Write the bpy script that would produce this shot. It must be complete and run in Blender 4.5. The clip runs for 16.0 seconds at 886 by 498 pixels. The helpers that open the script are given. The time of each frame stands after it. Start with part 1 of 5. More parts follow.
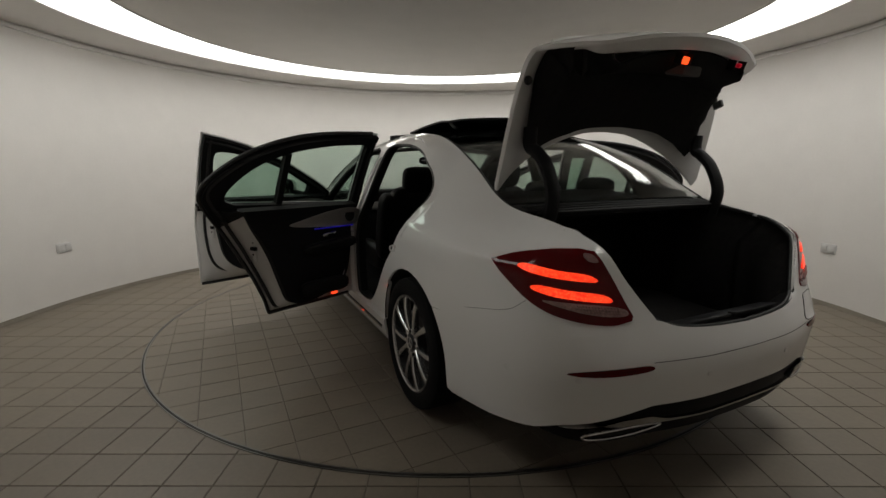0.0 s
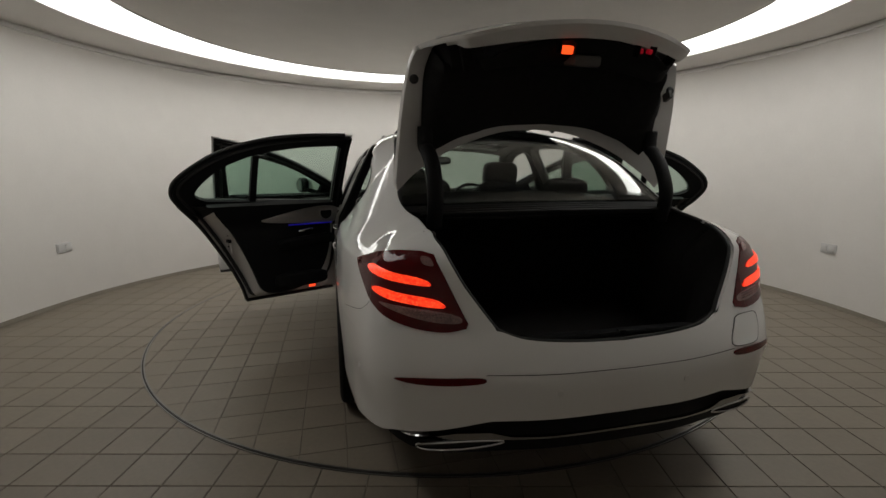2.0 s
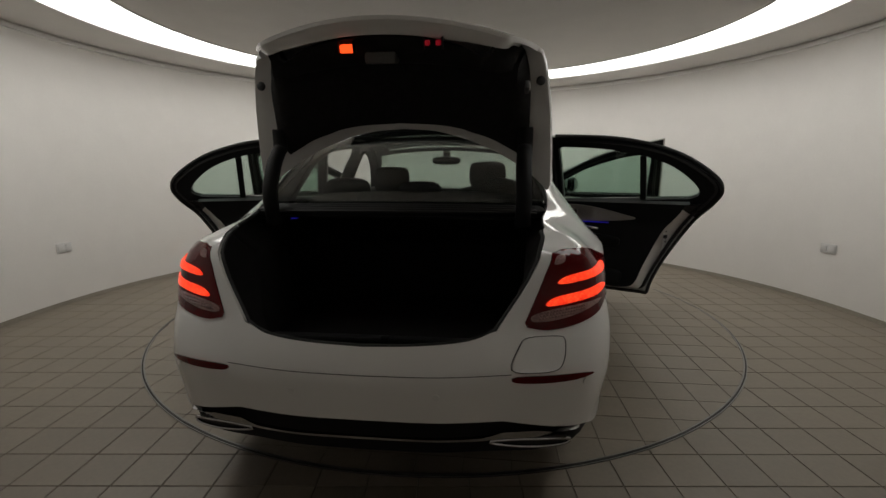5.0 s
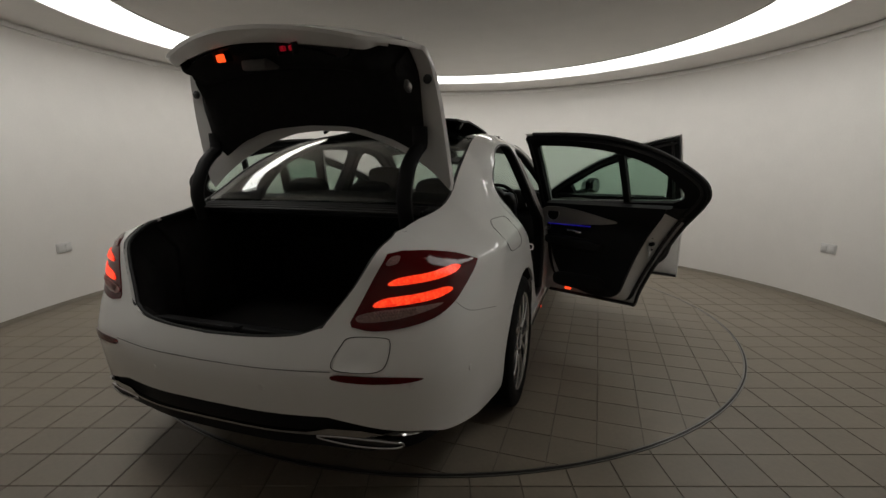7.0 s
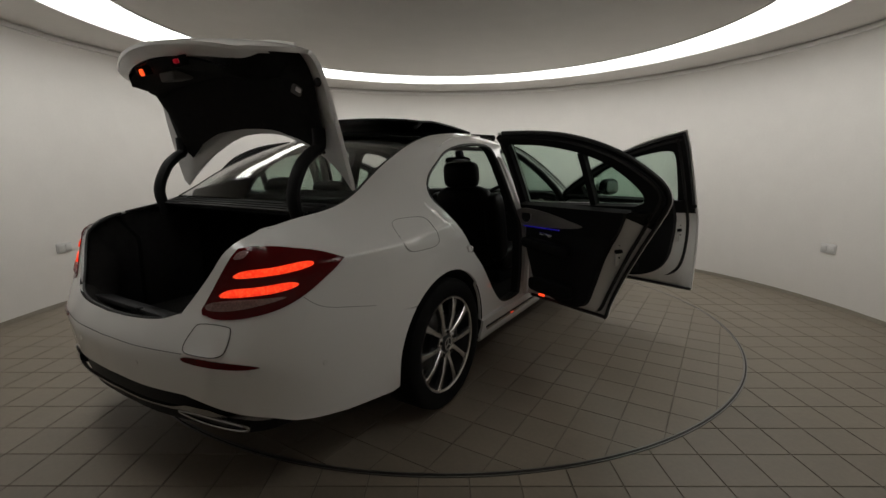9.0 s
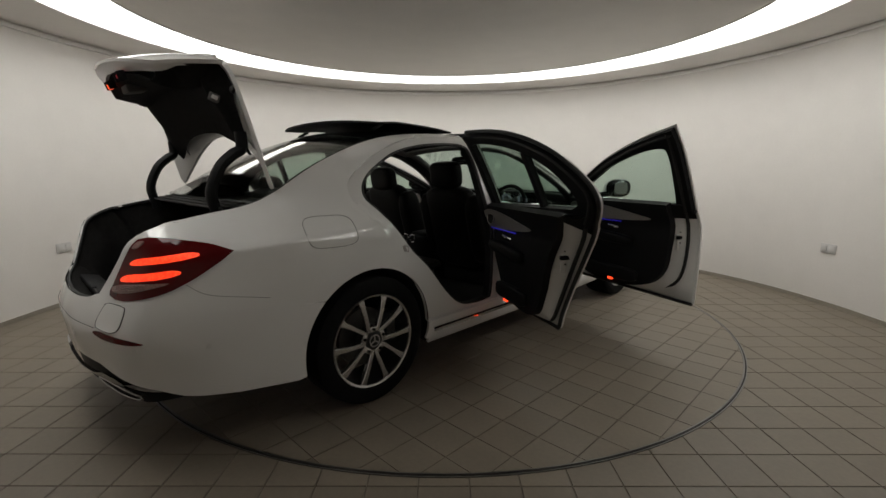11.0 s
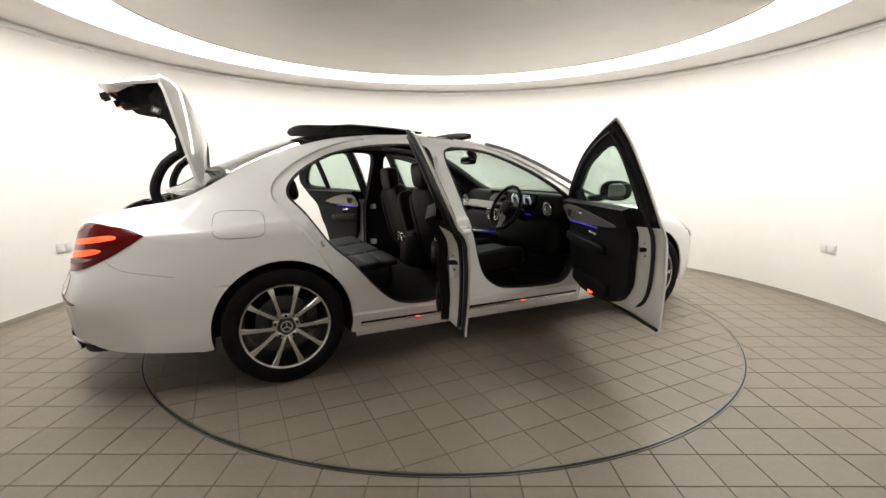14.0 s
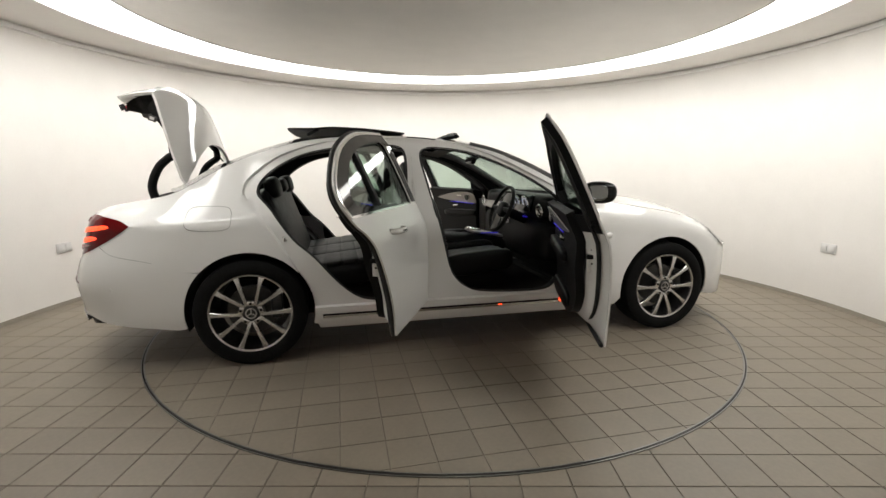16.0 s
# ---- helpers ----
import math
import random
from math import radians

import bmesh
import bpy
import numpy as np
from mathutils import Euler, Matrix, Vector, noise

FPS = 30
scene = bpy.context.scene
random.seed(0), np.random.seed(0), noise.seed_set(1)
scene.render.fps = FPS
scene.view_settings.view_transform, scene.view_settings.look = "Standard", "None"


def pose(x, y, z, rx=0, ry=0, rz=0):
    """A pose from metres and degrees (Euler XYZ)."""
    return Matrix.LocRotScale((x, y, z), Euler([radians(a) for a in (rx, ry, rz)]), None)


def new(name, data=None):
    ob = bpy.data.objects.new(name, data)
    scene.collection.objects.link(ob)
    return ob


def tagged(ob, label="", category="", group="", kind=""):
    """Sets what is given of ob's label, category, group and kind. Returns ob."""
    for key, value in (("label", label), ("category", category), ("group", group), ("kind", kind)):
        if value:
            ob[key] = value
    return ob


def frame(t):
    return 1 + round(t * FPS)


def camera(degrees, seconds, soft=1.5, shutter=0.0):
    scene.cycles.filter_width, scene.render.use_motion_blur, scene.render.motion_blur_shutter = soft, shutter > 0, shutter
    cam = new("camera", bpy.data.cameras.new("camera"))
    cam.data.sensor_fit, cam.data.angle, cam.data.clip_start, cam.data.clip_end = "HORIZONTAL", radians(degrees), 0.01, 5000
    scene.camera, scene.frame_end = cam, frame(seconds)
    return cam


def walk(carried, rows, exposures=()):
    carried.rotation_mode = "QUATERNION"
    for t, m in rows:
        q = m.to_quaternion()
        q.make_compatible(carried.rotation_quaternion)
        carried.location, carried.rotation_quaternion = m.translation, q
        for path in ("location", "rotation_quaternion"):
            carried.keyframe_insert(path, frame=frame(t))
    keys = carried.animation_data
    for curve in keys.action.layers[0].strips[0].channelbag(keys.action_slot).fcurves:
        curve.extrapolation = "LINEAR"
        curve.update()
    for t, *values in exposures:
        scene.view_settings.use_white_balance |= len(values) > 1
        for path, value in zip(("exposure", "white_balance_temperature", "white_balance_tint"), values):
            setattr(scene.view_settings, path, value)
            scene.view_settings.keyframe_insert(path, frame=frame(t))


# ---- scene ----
EXPOSURES = [(0.0, -0.11), (1.5, -0.17), (9.2, -0.18), (10.3, -0.1), (11.3, 0.24), (12.0, 0.93), (12.6, 1.33), (13.5, 1.50), (15.0, 1.43), (16.0, 1.11)]
COVE_A0, COVE_A1 = -62.0, 242.0
SOCKET_L, SOCKET_R = (173.8, 0.513), (5.6, 0.508)
TAIL_GLOW, LAMP_GLOW = 1.25, 1.7
# ---- camera: fixed, facing the turntable ----
cam = camera(89.03, 16.0, soft=1.5)
PITCH, YAW, ROLL = 9.954, -0.103, -0.032
CAM_POSE = pose(0, -3.8655, 1.2049) @ pose(0, 0, 0, 0, 0, -YAW) @ pose(0, 0, 0, 90 - PITCH, 0, 0) @ pose(0, 0, 0, 0, 0, ROLL)
walk(cam, [(0.0, CAM_POSE), (16.0, CAM_POSE)], exposures=EXPOSURES)

# ---- light: the cove ring is the only lamp of the room ----
world = bpy.data.worlds.new("world")
scene.world = world
world.use_nodes = True
world.node_tree.nodes["Background"].inputs[0].default_value = (0.02, 0.02, 0.02, 1)
world.node_tree.nodes["Background"].inputs[1].default_value = 0.1
COVE_STRENGTH = 4.0
TURN_RATE, TURN_ZERO = 6.4703, 4.102   # degrees a second, and the second at which the tail faces the camera


# ---- small building helpers ----
def mesh_of(bm, mat, smooth=None, name="mesh"):
    bmesh.ops.recalc_face_normals(bm, faces=bm.faces)
    me = bpy.data.meshes.new(name)
    bm.to_mesh(me)
    bm.free()
    if mat is not None:
        me.materials.append(mat)
    if smooth is not None:
        me.shade_smooth()
        me.set_sharp_from_angle(angle=radians(smooth))
    return me


def part(name, bm, mat, parent=None, label="", smooth=35):
    """Links a bmesh as one mesh object under a thing or a part."""
    ob = new(name, mesh_of(bm, mat, smooth, name))
    if parent is not None:
        ob.parent = parent
    return tagged(ob, label) if label else ob


def empty(name, label, category, group="", kind=""):
    return tagged(new(name), label, category, group, kind)


def box(bm, c, s, rot=None, bevel=0.0, seg=2):
    """A box at c with sizes s, its edges rounded by bevel."""
    made = bmesh.ops.create_cube(bm, size=1.0)["verts"]
    m = Matrix.Translation(c) @ (rot.to_4x4() if rot is not None else Matrix()) @ Matrix.Diagonal((*s, 1))
    bmesh.ops.transform(bm, matrix=m, verts=made)
    if bevel:
        edges = list({e for v in made for e in v.link_edges})
        bmesh.ops.bevel(bm, geom=edges, offset=bevel, segments=seg, profile=0.5, affect="EDGES", clamp_overlap=True)
    return bm


def bm_box(c, s, rot=None, bevel=0.0, seg=2):
    return box(bmesh.new(), c, s, rot, bevel, seg)


def cyl(bm, c, r, depth, axis="Z", seg=24, r2=None):
    turn = {"Z": Matrix(), "X": Matrix.Rotation(radians(90), 4, "Y"), "Y": Matrix.Rotation(radians(-90), 4, "X")}[axis]
    bmesh.ops.create_cone(bm, cap_ends=True, segments=seg, radius1=r, radius2=r if r2 is None else r2, depth=depth,
                          matrix=Matrix.Translation(c) @ turn)
    return bm


def lathe(bm, profile, seg=48, axis="X", centre=(0, 0, 0), closed=False):
    """Turns a profile of (radius, along) about an axis."""
    rings = []
    for r, a in profile:
        ring = []
        for k in range(seg):
            w = 2 * math.pi * k / seg
            p = (a, r * math.cos(w), r * math.sin(w)) if axis == "X" else (r * math.cos(w), r * math.sin(w), a)
            ring.append(bm.verts.new(Vector(p) + Vector(centre)))
        rings.append(ring)
    pairs = list(zip(rings, rings[1:])) + ([(rings[-1], rings[0])] if closed else [])
    for a, b in pairs:
        for k in range(seg):
            bm.faces.new((a[k], a[(k + 1) % seg], b[(k + 1) % seg], b[k]))
    return bm


def sweep(bm, path, radius, seg=8, flat=1.0, up=Vector((0, 0, 1)), closed=False):
    """A tube of that radius along a path; flat squeezes it across."""
    path = [Vector(p) for p in path]
    n, rings = len(path), []
    for i, p in enumerate(path):
        a = path[(i - 1) % n] if closed or i else p
        b = path[(i + 1) % n] if closed or i < n - 1 else p
        t = (b - a).normalized()
        side = t.cross(up)
        side = side.normalized() if side.length > 1e-5 else t.orthogonal().normalized()
        top = side.cross(t)
        r = radius(i / max(1, n - 1)) if callable(radius) else radius
        rings.append([bm.verts.new(p + side * (r * math.cos(2 * math.pi * k / seg)) + top * (flat * r * math.sin(2 * math.pi * k / seg)))
                      for k in range(seg)])
    for i in range(n if closed else n - 1):
        a, b = rings[i], rings[(i + 1) % n]
        for k in range(seg):
            bm.faces.new((a[k], a[(k + 1) % seg], b[(k + 1) % seg], b[k]))
    if not closed:
        bm.faces.new(rings[0]), bm.faces.new(rings[-1])
    return bm


def spline(points, n=8, closed=False):
    """A smooth curve through control points (Catmull-Rom)."""
    pts = [Vector(p) for p in points]
    m, out = len(pts), []
    for i in range(m if closed else m - 1):
        p0 = pts[(i - 1) % m] if closed or i else pts[0] * 2 - pts[1]
        p1, p2 = pts[i], pts[(i + 1) % m]
        p3 = pts[(i + 2) % m] if closed or i + 2 < m else p2 * 2 - p1
        for k in range(n):
            t = k / n
            out.append(0.5 * (2 * p1 + (p2 - p0) * t + (2 * p0 - 5 * p1 + 4 * p2 - p3) * t * t + (3 * p1 - p0 - 3 * p2 + p3) * t ** 3))
    if not closed:
        out.append(pts[-1])
    return out


# ---- materials ----
def material(name, colour, rough=0.5, metal=0.0, coat=0.0, coarse=0.0, fine=0.0, bump=0.0, scale=30.0, rand=0.0, spec=0.5, alpha=None):
    """A surface with colour variation at two scales, fine relief and, with rand, a shift from piece to piece."""
    m = bpy.data.materials.new(name)
    m.use_nodes = True
    nt = m.node_tree
    b = nt.nodes["Principled BSDF"]
    b.inputs["Base Color"].default_value = (*colour, 1)
    b.inputs["Roughness"].default_value = rough
    b.inputs["Metallic"].default_value = metal
    b.inputs["Coat Weight"].default_value = coat
    b.inputs["Coat Roughness"].default_value = 0.03
    b.inputs["Specular IOR Level"].default_value = spec
    if not (coarse or fine or bump or rand):
        return m
    co = nt.nodes.new("ShaderNodeTexCoord")
    big, small = nt.nodes.new("ShaderNodeTexNoise"), nt.nodes.new("ShaderNodeTexNoise")
    big.inputs["Scale"].default_value, big.inputs["Detail"].default_value = scale / 12, 3
    small.inputs["Scale"].default_value, small.inputs["Detail"].default_value = scale, 5
    nt.links.new(co.outputs["Object"], big.inputs["Vector"])
    nt.links.new(co.outputs["Object"], small.inputs["Vector"])

    def spread(node, out, amount):
        r = nt.nodes.new("ShaderNodeMapRange")
        r.inputs["From Min"].default_value, r.inputs["From Max"].default_value = (0.3, 0.7) if node.type == "TEX_NOISE" else (0, 1)
        r.inputs["To Min"].default_value, r.inputs["To Max"].default_value = 1 - amount, 1 + amount
        nt.links.new(node.outputs[out], r.inputs["Value"])
        return r.outputs["Result"]
    value = spread(big, "Fac", coarse)
    for more in [spread(small, "Fac", fine)] + ([spread(nt.nodes.new("ShaderNodeObjectInfo"), "Random", rand)] if rand else []):
        mul = nt.nodes.new("ShaderNodeMath")
        mul.operation = "MULTIPLY"
        nt.links.new(value, mul.inputs[0])
        nt.links.new(more, mul.inputs[1])
        value = mul.outputs[0]
    tint = nt.nodes.new("ShaderNodeVectorMath")
    tint.operation = "SCALE"
    tint.inputs[0].default_value = colour
    nt.links.new(value, tint.inputs["Scale"])
    nt.links.new(tint.outputs[0], b.inputs["Base Color"])
    ro = nt.nodes.new("ShaderNodeMapRange")
    ro.inputs["To Min"].default_value, ro.inputs["To Max"].default_value = max(0.02, rough - 0.08), min(1, rough + 0.08)
    nt.links.new(big.outputs["Fac"], ro.inputs["Value"])
    if rough > 0.15:
        nt.links.new(ro.outputs["Result"], b.inputs["Roughness"])
    if bump:
        bu = nt.nodes.new("ShaderNodeBump")
        bu.inputs["Strength"].default_value, bu.inputs["Distance"].default_value = bump, 0.002
        nt.links.new(small.outputs["Fac"], bu.inputs["Height"])
        nt.links.new(bu.outputs[0], b.inputs["Normal"])
    return m


def glowing(name, colour, strength):
    m = bpy.data.materials.new(name)
    m.use_nodes = True
    b = m.node_tree.nodes["Principled BSDF"]
    b.inputs["Base Color"].default_value = (*colour, 1)
    b.inputs["Roughness"].default_value = 0.3
    b.inputs["Emission Color"].default_value = (*colour, 1)
    b.inputs["Emission Strength"].default_value = strength
    return m


def led_glow(name, colour, strength):
    """A lit lens whose diodes show as hot points between redder, dimmer gaps."""
    m = glowing(name, colour, strength)
    nt = m.node_tree
    co, no, mp = nt.nodes.new("ShaderNodeTexCoord"), nt.nodes.new("ShaderNodeTexVoronoi"), nt.nodes.new("ShaderNodeValToRGB")
    no.inputs["Scale"].default_value = 130
    ramp = mp.color_ramp
    ramp.elements[0].position, ramp.elements[0].color = 0.05, (1.0, 0.14, 0.045, 1)
    ramp.elements[1].position, ramp.elements[1].color = 0.75, (0.62, 0.010, 0.004, 1)
    mid = ramp.elements.new(0.38)
    mid.color = (1.0, 0.058, 0.013, 1)
    nt.links.new(co.outputs["Object"], no.inputs["Vector"])
    nt.links.new(no.outputs["Distance"], mp.inputs["Fac"])
    nt.links.new(mp.outputs["Color"], nt.nodes["Principled BSDF"].inputs["Emission Color"])
    return m


def glass(name, tint, rough=0.0):
    """Thin tinted pane: clear through, mirror-like at the surface."""
    m = bpy.data.materials.new(name)
    m.use_nodes = True
    nt = m.node_tree
    nt.nodes.clear()
    out, mix = nt.nodes.new("ShaderNodeOutputMaterial"), nt.nodes.new("ShaderNodeMixShader")
    tr, gl, fr = nt.nodes.new("ShaderNodeBsdfTransparent"), nt.nodes.new("ShaderNodeBsdfGlossy"), nt.nodes.new("ShaderNodeLayerWeight")
    fr.inputs["Blend"].default_value = 0.5
    po, ad = nt.nodes.new("ShaderNodeMath"), nt.nodes.new("ShaderNodeMath")
    po.operation, ad.operation = "POWER", "MULTIPLY_ADD"
    po.inputs[1].default_value, ad.inputs[1].default_value, ad.inputs[2].default_value = 5.0, 0.9, 0.035
    nt.links.new(fr.outputs["Facing"], po.inputs[0])
    nt.links.new(po.outputs[0], ad.inputs[0])
    tr.inputs[0].default_value = (*tint, 1)
    gl.inputs["Roughness"].default_value = rough
    nt.links.new(ad.outputs[0], mix.inputs[0])
    nt.links.new(tr.outputs[0], mix.inputs[1])
    nt.links.new(gl.outputs[0], mix.inputs[2])
    nt.links.new(mix.outputs[0], out.inputs[0])
    return m


M_WALL = material("wall_paint", (0.80, 0.775, 0.745), 0.6, coarse=0.015, fine=0.01, bump=0.08, scale=60)
M_CEIL = material("ceiling_paint", (0.78, 0.755, 0.72), 0.7, coarse=0.02, fine=0.01, bump=0.06, scale=50)
M_TRIM = material("trim_paint", (0.88, 0.87, 0.85), 0.45, coarse=0.02, fine=0.01)
M_TILE = material("floor_tile", (0.196, 0.166, 0.129), 0.5, coarse=0.07, fine=0.05, bump=0.12, scale=45, rand=0.05)
M_SKIRT = material("skirting_tile", (0.30, 0.27, 0.225), 0.5, coarse=0.07, fine=0.05, bump=0.1, scale=45)
M_GROUT = material("grout", (0.140, 0.119, 0.093), 0.9, coarse=0.2, fine=0.2, bump=0.3, scale=80)
M_STEEL = material("ring_steel", (0.22, 0.21, 0.20), 0.35, metal=0.9, coarse=0.15, fine=0.1, scale=80)
M_DARKGAP = material("dark_gap", (0.015, 0.015, 0.015), 0.9, coarse=0.2, fine=0.1)
M_SOCKET = material("socket_plastic", (0.62, 0.61, 0.60), 0.35, coarse=0.02, fine=0.02)
M_COVE = glowing("cove_light", (1.0, 0.985, 0.94), COVE_STRENGTH)

# ---- the room: a round wall that runs straight back past the camera ----
WALL_C, WALL_R, CEIL_Z, BACK_Y = -0.22, 3.47, 2.37, -4.9
TABLE_R, FLOOR_Z = 2.246, -0.006


def wall_line(r=WALL_R, n=96):
    """The plan of the wall's face: a half circle with straight sides."""
    pts = [(-r, BACK_Y), (-r, -2.6)] + [(r * math.cos(a), WALL_C + r * math.sin(a)) for a in np.linspace(math.pi, 0, n)] + [(r, -2.6), (r, BACK_Y)]
    return pts


def wall_band(z0, z1, inner, outer):
    """An upright band that follows the wall, from offset inner to offset outer."""
    bm, rows = bmesh.new(), []
    a, b = wall_line(WALL_R + inner), wall_line(WALL_R + outer)
    for (x, y), (u, v) in zip(a, b):
        rows.append([bm.verts.new(p) for p in ((x, y, z0), (x, y, z1), (u, v, z1), (u, v, z0))])
    for p, q in zip(rows, rows[1:]):
        for k in range(4):
            bm.faces.new((p[k], q[k], q[(k + 1) % 4], p[(k + 1) % 4]))
    bm.faces.new(rows[0]), bm.faces.new(rows[-1])
    return bm


tagged(part("wall_curved", wall_band(-0.1, CEIL_Z + 0.3, 0.0, 0.12), M_WALL), "smooth white-painted curved studio wall", "wall", kind="structure")
tagged(part("wall_back", bm_box((0, BACK_Y - 0.06, 1.25), (7.4, 0.12, 2.9)), M_WALL), "plain white wall closing the studio", "wall", kind="structure")
tagged(part("baseboard", wall_band(FLOOR_Z, 0.028, -0.008, 0.001), M_SKIRT), "low beige tile skirting along the wall", "baseboard", kind="structure")
tagged(part("trim", wall_band(CEIL_Z - 0.050, CEIL_Z - 0.022, -0.030, 0.001), M_TRIM), "thin white bead below the ceiling", "trim", kind="structure")


def flat_ring(r0, r1, z, thick, cy, n=128, a0=0.0, a1=2 * math.pi):
    bm, rows = bmesh.new(), []
    full = abs(a1 - a0 - 2 * math.pi) < 1e-6
    for a in np.linspace(a0, a1, n, endpoint=not full):
        c, s = math.cos(a), math.sin(a)
        rows.append([bm.verts.new(p) for p in ((r0 * c, cy + r0 * s, z), (r1 * c, cy + r1 * s, z), (r1 * c, cy + r1 * s, z + thick), (r0 * c, cy + r0 * s, z + thick))])
    for i in range(n if full else n - 1):
        p, q = rows[i], rows[(i + 1) % n]
        for k in range(4):
            bm.faces.new((p[k], q[k], q[(k + 1) % 4], p[(k + 1) % 4]))
    if not full:
        bm.faces.new(rows[0]), bm.faces.new(rows[-1])
    return bm


def soffit():
    """The outer ceiling, from the cove's lip to the wall, with the rest of the room behind it."""
    bm, n = bmesh.new(), 128
    inner, outer = [], []
    for k in range(n):
        a = 2 * math.pi * k / n
        c, s = math.cos(a), math.sin(a)
        inner.append(Vector((COVE_R1 * c, COVE_C + COVE_R1 * s, CEIL_Z)))
        grow = WALL_R + 0.02 if s >= 0 else min((WALL_R + 0.02) / max(abs(c), 1e-6), (COVE_C - BACK_Y + 0.02) / max(-s, 1e-6))
        outer.append(Vector((grow * c, COVE_C + grow * s, CEIL_Z)))
    lo = [[bm.verts.new(p) for p in row] for row in (inner, outer)]
    hi = [[bm.verts.new(p + Vector((0, 0, 0.08))) for p in row] for row in (inner, outer)]
    for k in range(n):
        j = (k + 1) % n
        bm.faces.new((lo[0][k], lo[0][j], lo[1][j], lo[1][k]))
        bm.faces.new((hi[0][k], hi[0][j], hi[1][j], hi[1][k]))
        bm.faces.new((lo[0][k], lo[0][j], hi[0][j], hi[0][k]))
        bm.faces.new((lo[1][k], lo[1][j], hi[1][j], hi[1][k]))
    return bm


COVE_C, COVE_R0, COVE_R1 = -0.24, 2.33, 2.85
tagged(part("ceiling_outer", soffit(), M_CEIL, smooth=20), "white plaster soffit round the light ring", "ceiling", kind="structure")
disc = bmesh.new()
cyl(disc, (0, COVE_C, CEIL_Z + 0.04), COVE_R0, 0.08, seg=128)
tagged(part("ceiling_inner", disc, M_CEIL, smooth=20), "round off-white ceiling panel inside the light ring", "ceiling", kind="structure")
ceiling_light = empty("ceiling_light", "glowing white ring light set into the ceiling", "ceiling light")
DIFFUSERS = 12
for k in range(DIFFUSERS):
    a = [radians(COVE_A0 + (COVE_A1 - COVE_A0) * (k + d) / DIFFUSERS) for d in (0, 1)]
    part("diffuser", flat_ring(COVE_R0 - 0.002, COVE_R1 + 0.002, CEIL_Z + 0.02, 0.03, COVE_C, n=24, a0=a[0], a1=a[1]), M_COVE, ceiling_light, smooth=20)
part("inner_lip", flat_ring(COVE_R0 - 0.010, COVE_R0 + 0.006, CEIL_Z - 0.006, 0.024, COVE_C), M_TRIM, ceiling_light, "thin white inner edge")
part("outer_lip", flat_ring(COVE_R1 - 0.006, COVE_R1 + 0.012, CEIL_Z - 0.006, 0.024, COVE_C), M_TRIM, ceiling_light, "thin white outer edge")
tagged(part("ceiling_above", bm_box((0, -0.6, CEIL_Z + 0.2), (7.6, 8.8, 0.1)), M_CEIL), "plain ceiling slab above the light ring", "ceiling", kind="structure")


def socket(angle, z):
    ob = empty("wall_socket", "white plastic double wall socket plate", "socket", "sockets on the wall")
    part("plate", bm_box((0, 0, 0), (0.146, 0.012, 0.086), bevel=0.006), M_SOCKET, ob)
    for x in (-0.036, 0.036):
        part("cover", bm_box((x, -0.008, 0), (0.052, 0.006, 0.058), bevel=0.003), M_SOCKET, ob)
    a = radians(angle)
    r = WALL_R - 0.006
    ob.matrix_world = pose(r * math.cos(a), WALL_C + r * math.sin(a), z, 0, 0, angle - 90)
    return ob


socket(SOCKET_L[0], SOCKET_L[1]), socket(SOCKET_R[0], SOCKET_R[1])
# ---- car materials ----
M_PAINT = material("white_car_paint", (0.74, 0.735, 0.72), 0.5, coat=1.0, spec=0.2, fine=0.004, scale=900)
M_INNERPAINT = material("white_flange_paint", (0.66, 0.655, 0.64), 0.4, coat=0.4, coarse=0.02, fine=0.02, scale=30)
M_BLACK = material("black_trim_plastic", (0.007, 0.007, 0.0074), 0.55, spec=0.15, coarse=0.15, fine=0.1, bump=0.15, scale=160)
M_RUBBER = material("black_rubber_seal", (0.01, 0.01, 0.01), 0.65, coarse=0.15, fine=0.15, scale=90)
M_TYRE = material("tyre_rubber", (0.009, 0.009, 0.009), 0.8, spec=0.08, coarse=0.2, fine=0.2, bump=0.3, scale=120)
M_LEATHER = material("black_leather", (0.006, 0.0058, 0.0058), 0.46, coarse=0.12, fine=0.1, bump=0.25, scale=220, spec=0.13)
M_CARPET = material("boot_carpet", (0.015, 0.0145, 0.014), 0.95, coarse=0.2, fine=0.35, bump=0.7, scale=400, spec=0.1)
M_GLOSSBLACK = material("gloss_black", (0.006, 0.007, 0.007), 0.05, spec=0.3)
M_CHROME = material("chrome", (0.82, 0.82, 0.82), 0.08, metal=1.0)
M_HEADLAMP = material("headlamp_reflector", (0.36, 0.37, 0.38), 0.2, metal=0.6, coat=1.0, coarse=0.3, fine=0.3, scale=120)
M_SMOKED = material("smoked_chrome", (0.38, 0.38, 0.38), 0.14, metal=1.0)
M_MIRROR = material("mirror_silver", (0.30, 0.31, 0.31), 0.04, metal=1.0)
M_ALLOY = material("machined_alloy", (0.57, 0.565, 0.56), 0.24, metal=0.9, coarse=0.05, fine=0.04, scale=60)
M_ALLOYDARK = material("grey_alloy", (0.03, 0.03, 0.031), 0.4, metal=0.5, coarse=0.1, fine=0.05, scale=60)
M_SATIN = material("satin_silver_trim", (0.42, 0.40, 0.38), 0.34, metal=0.55, coarse=0.05, fine=0.06, scale=90)
M_LINING = material("grey_roof_lining", (0.10, 0.098, 0.095), 0.9, coarse=0.08, fine=0.1, bump=0.3, scale=200)
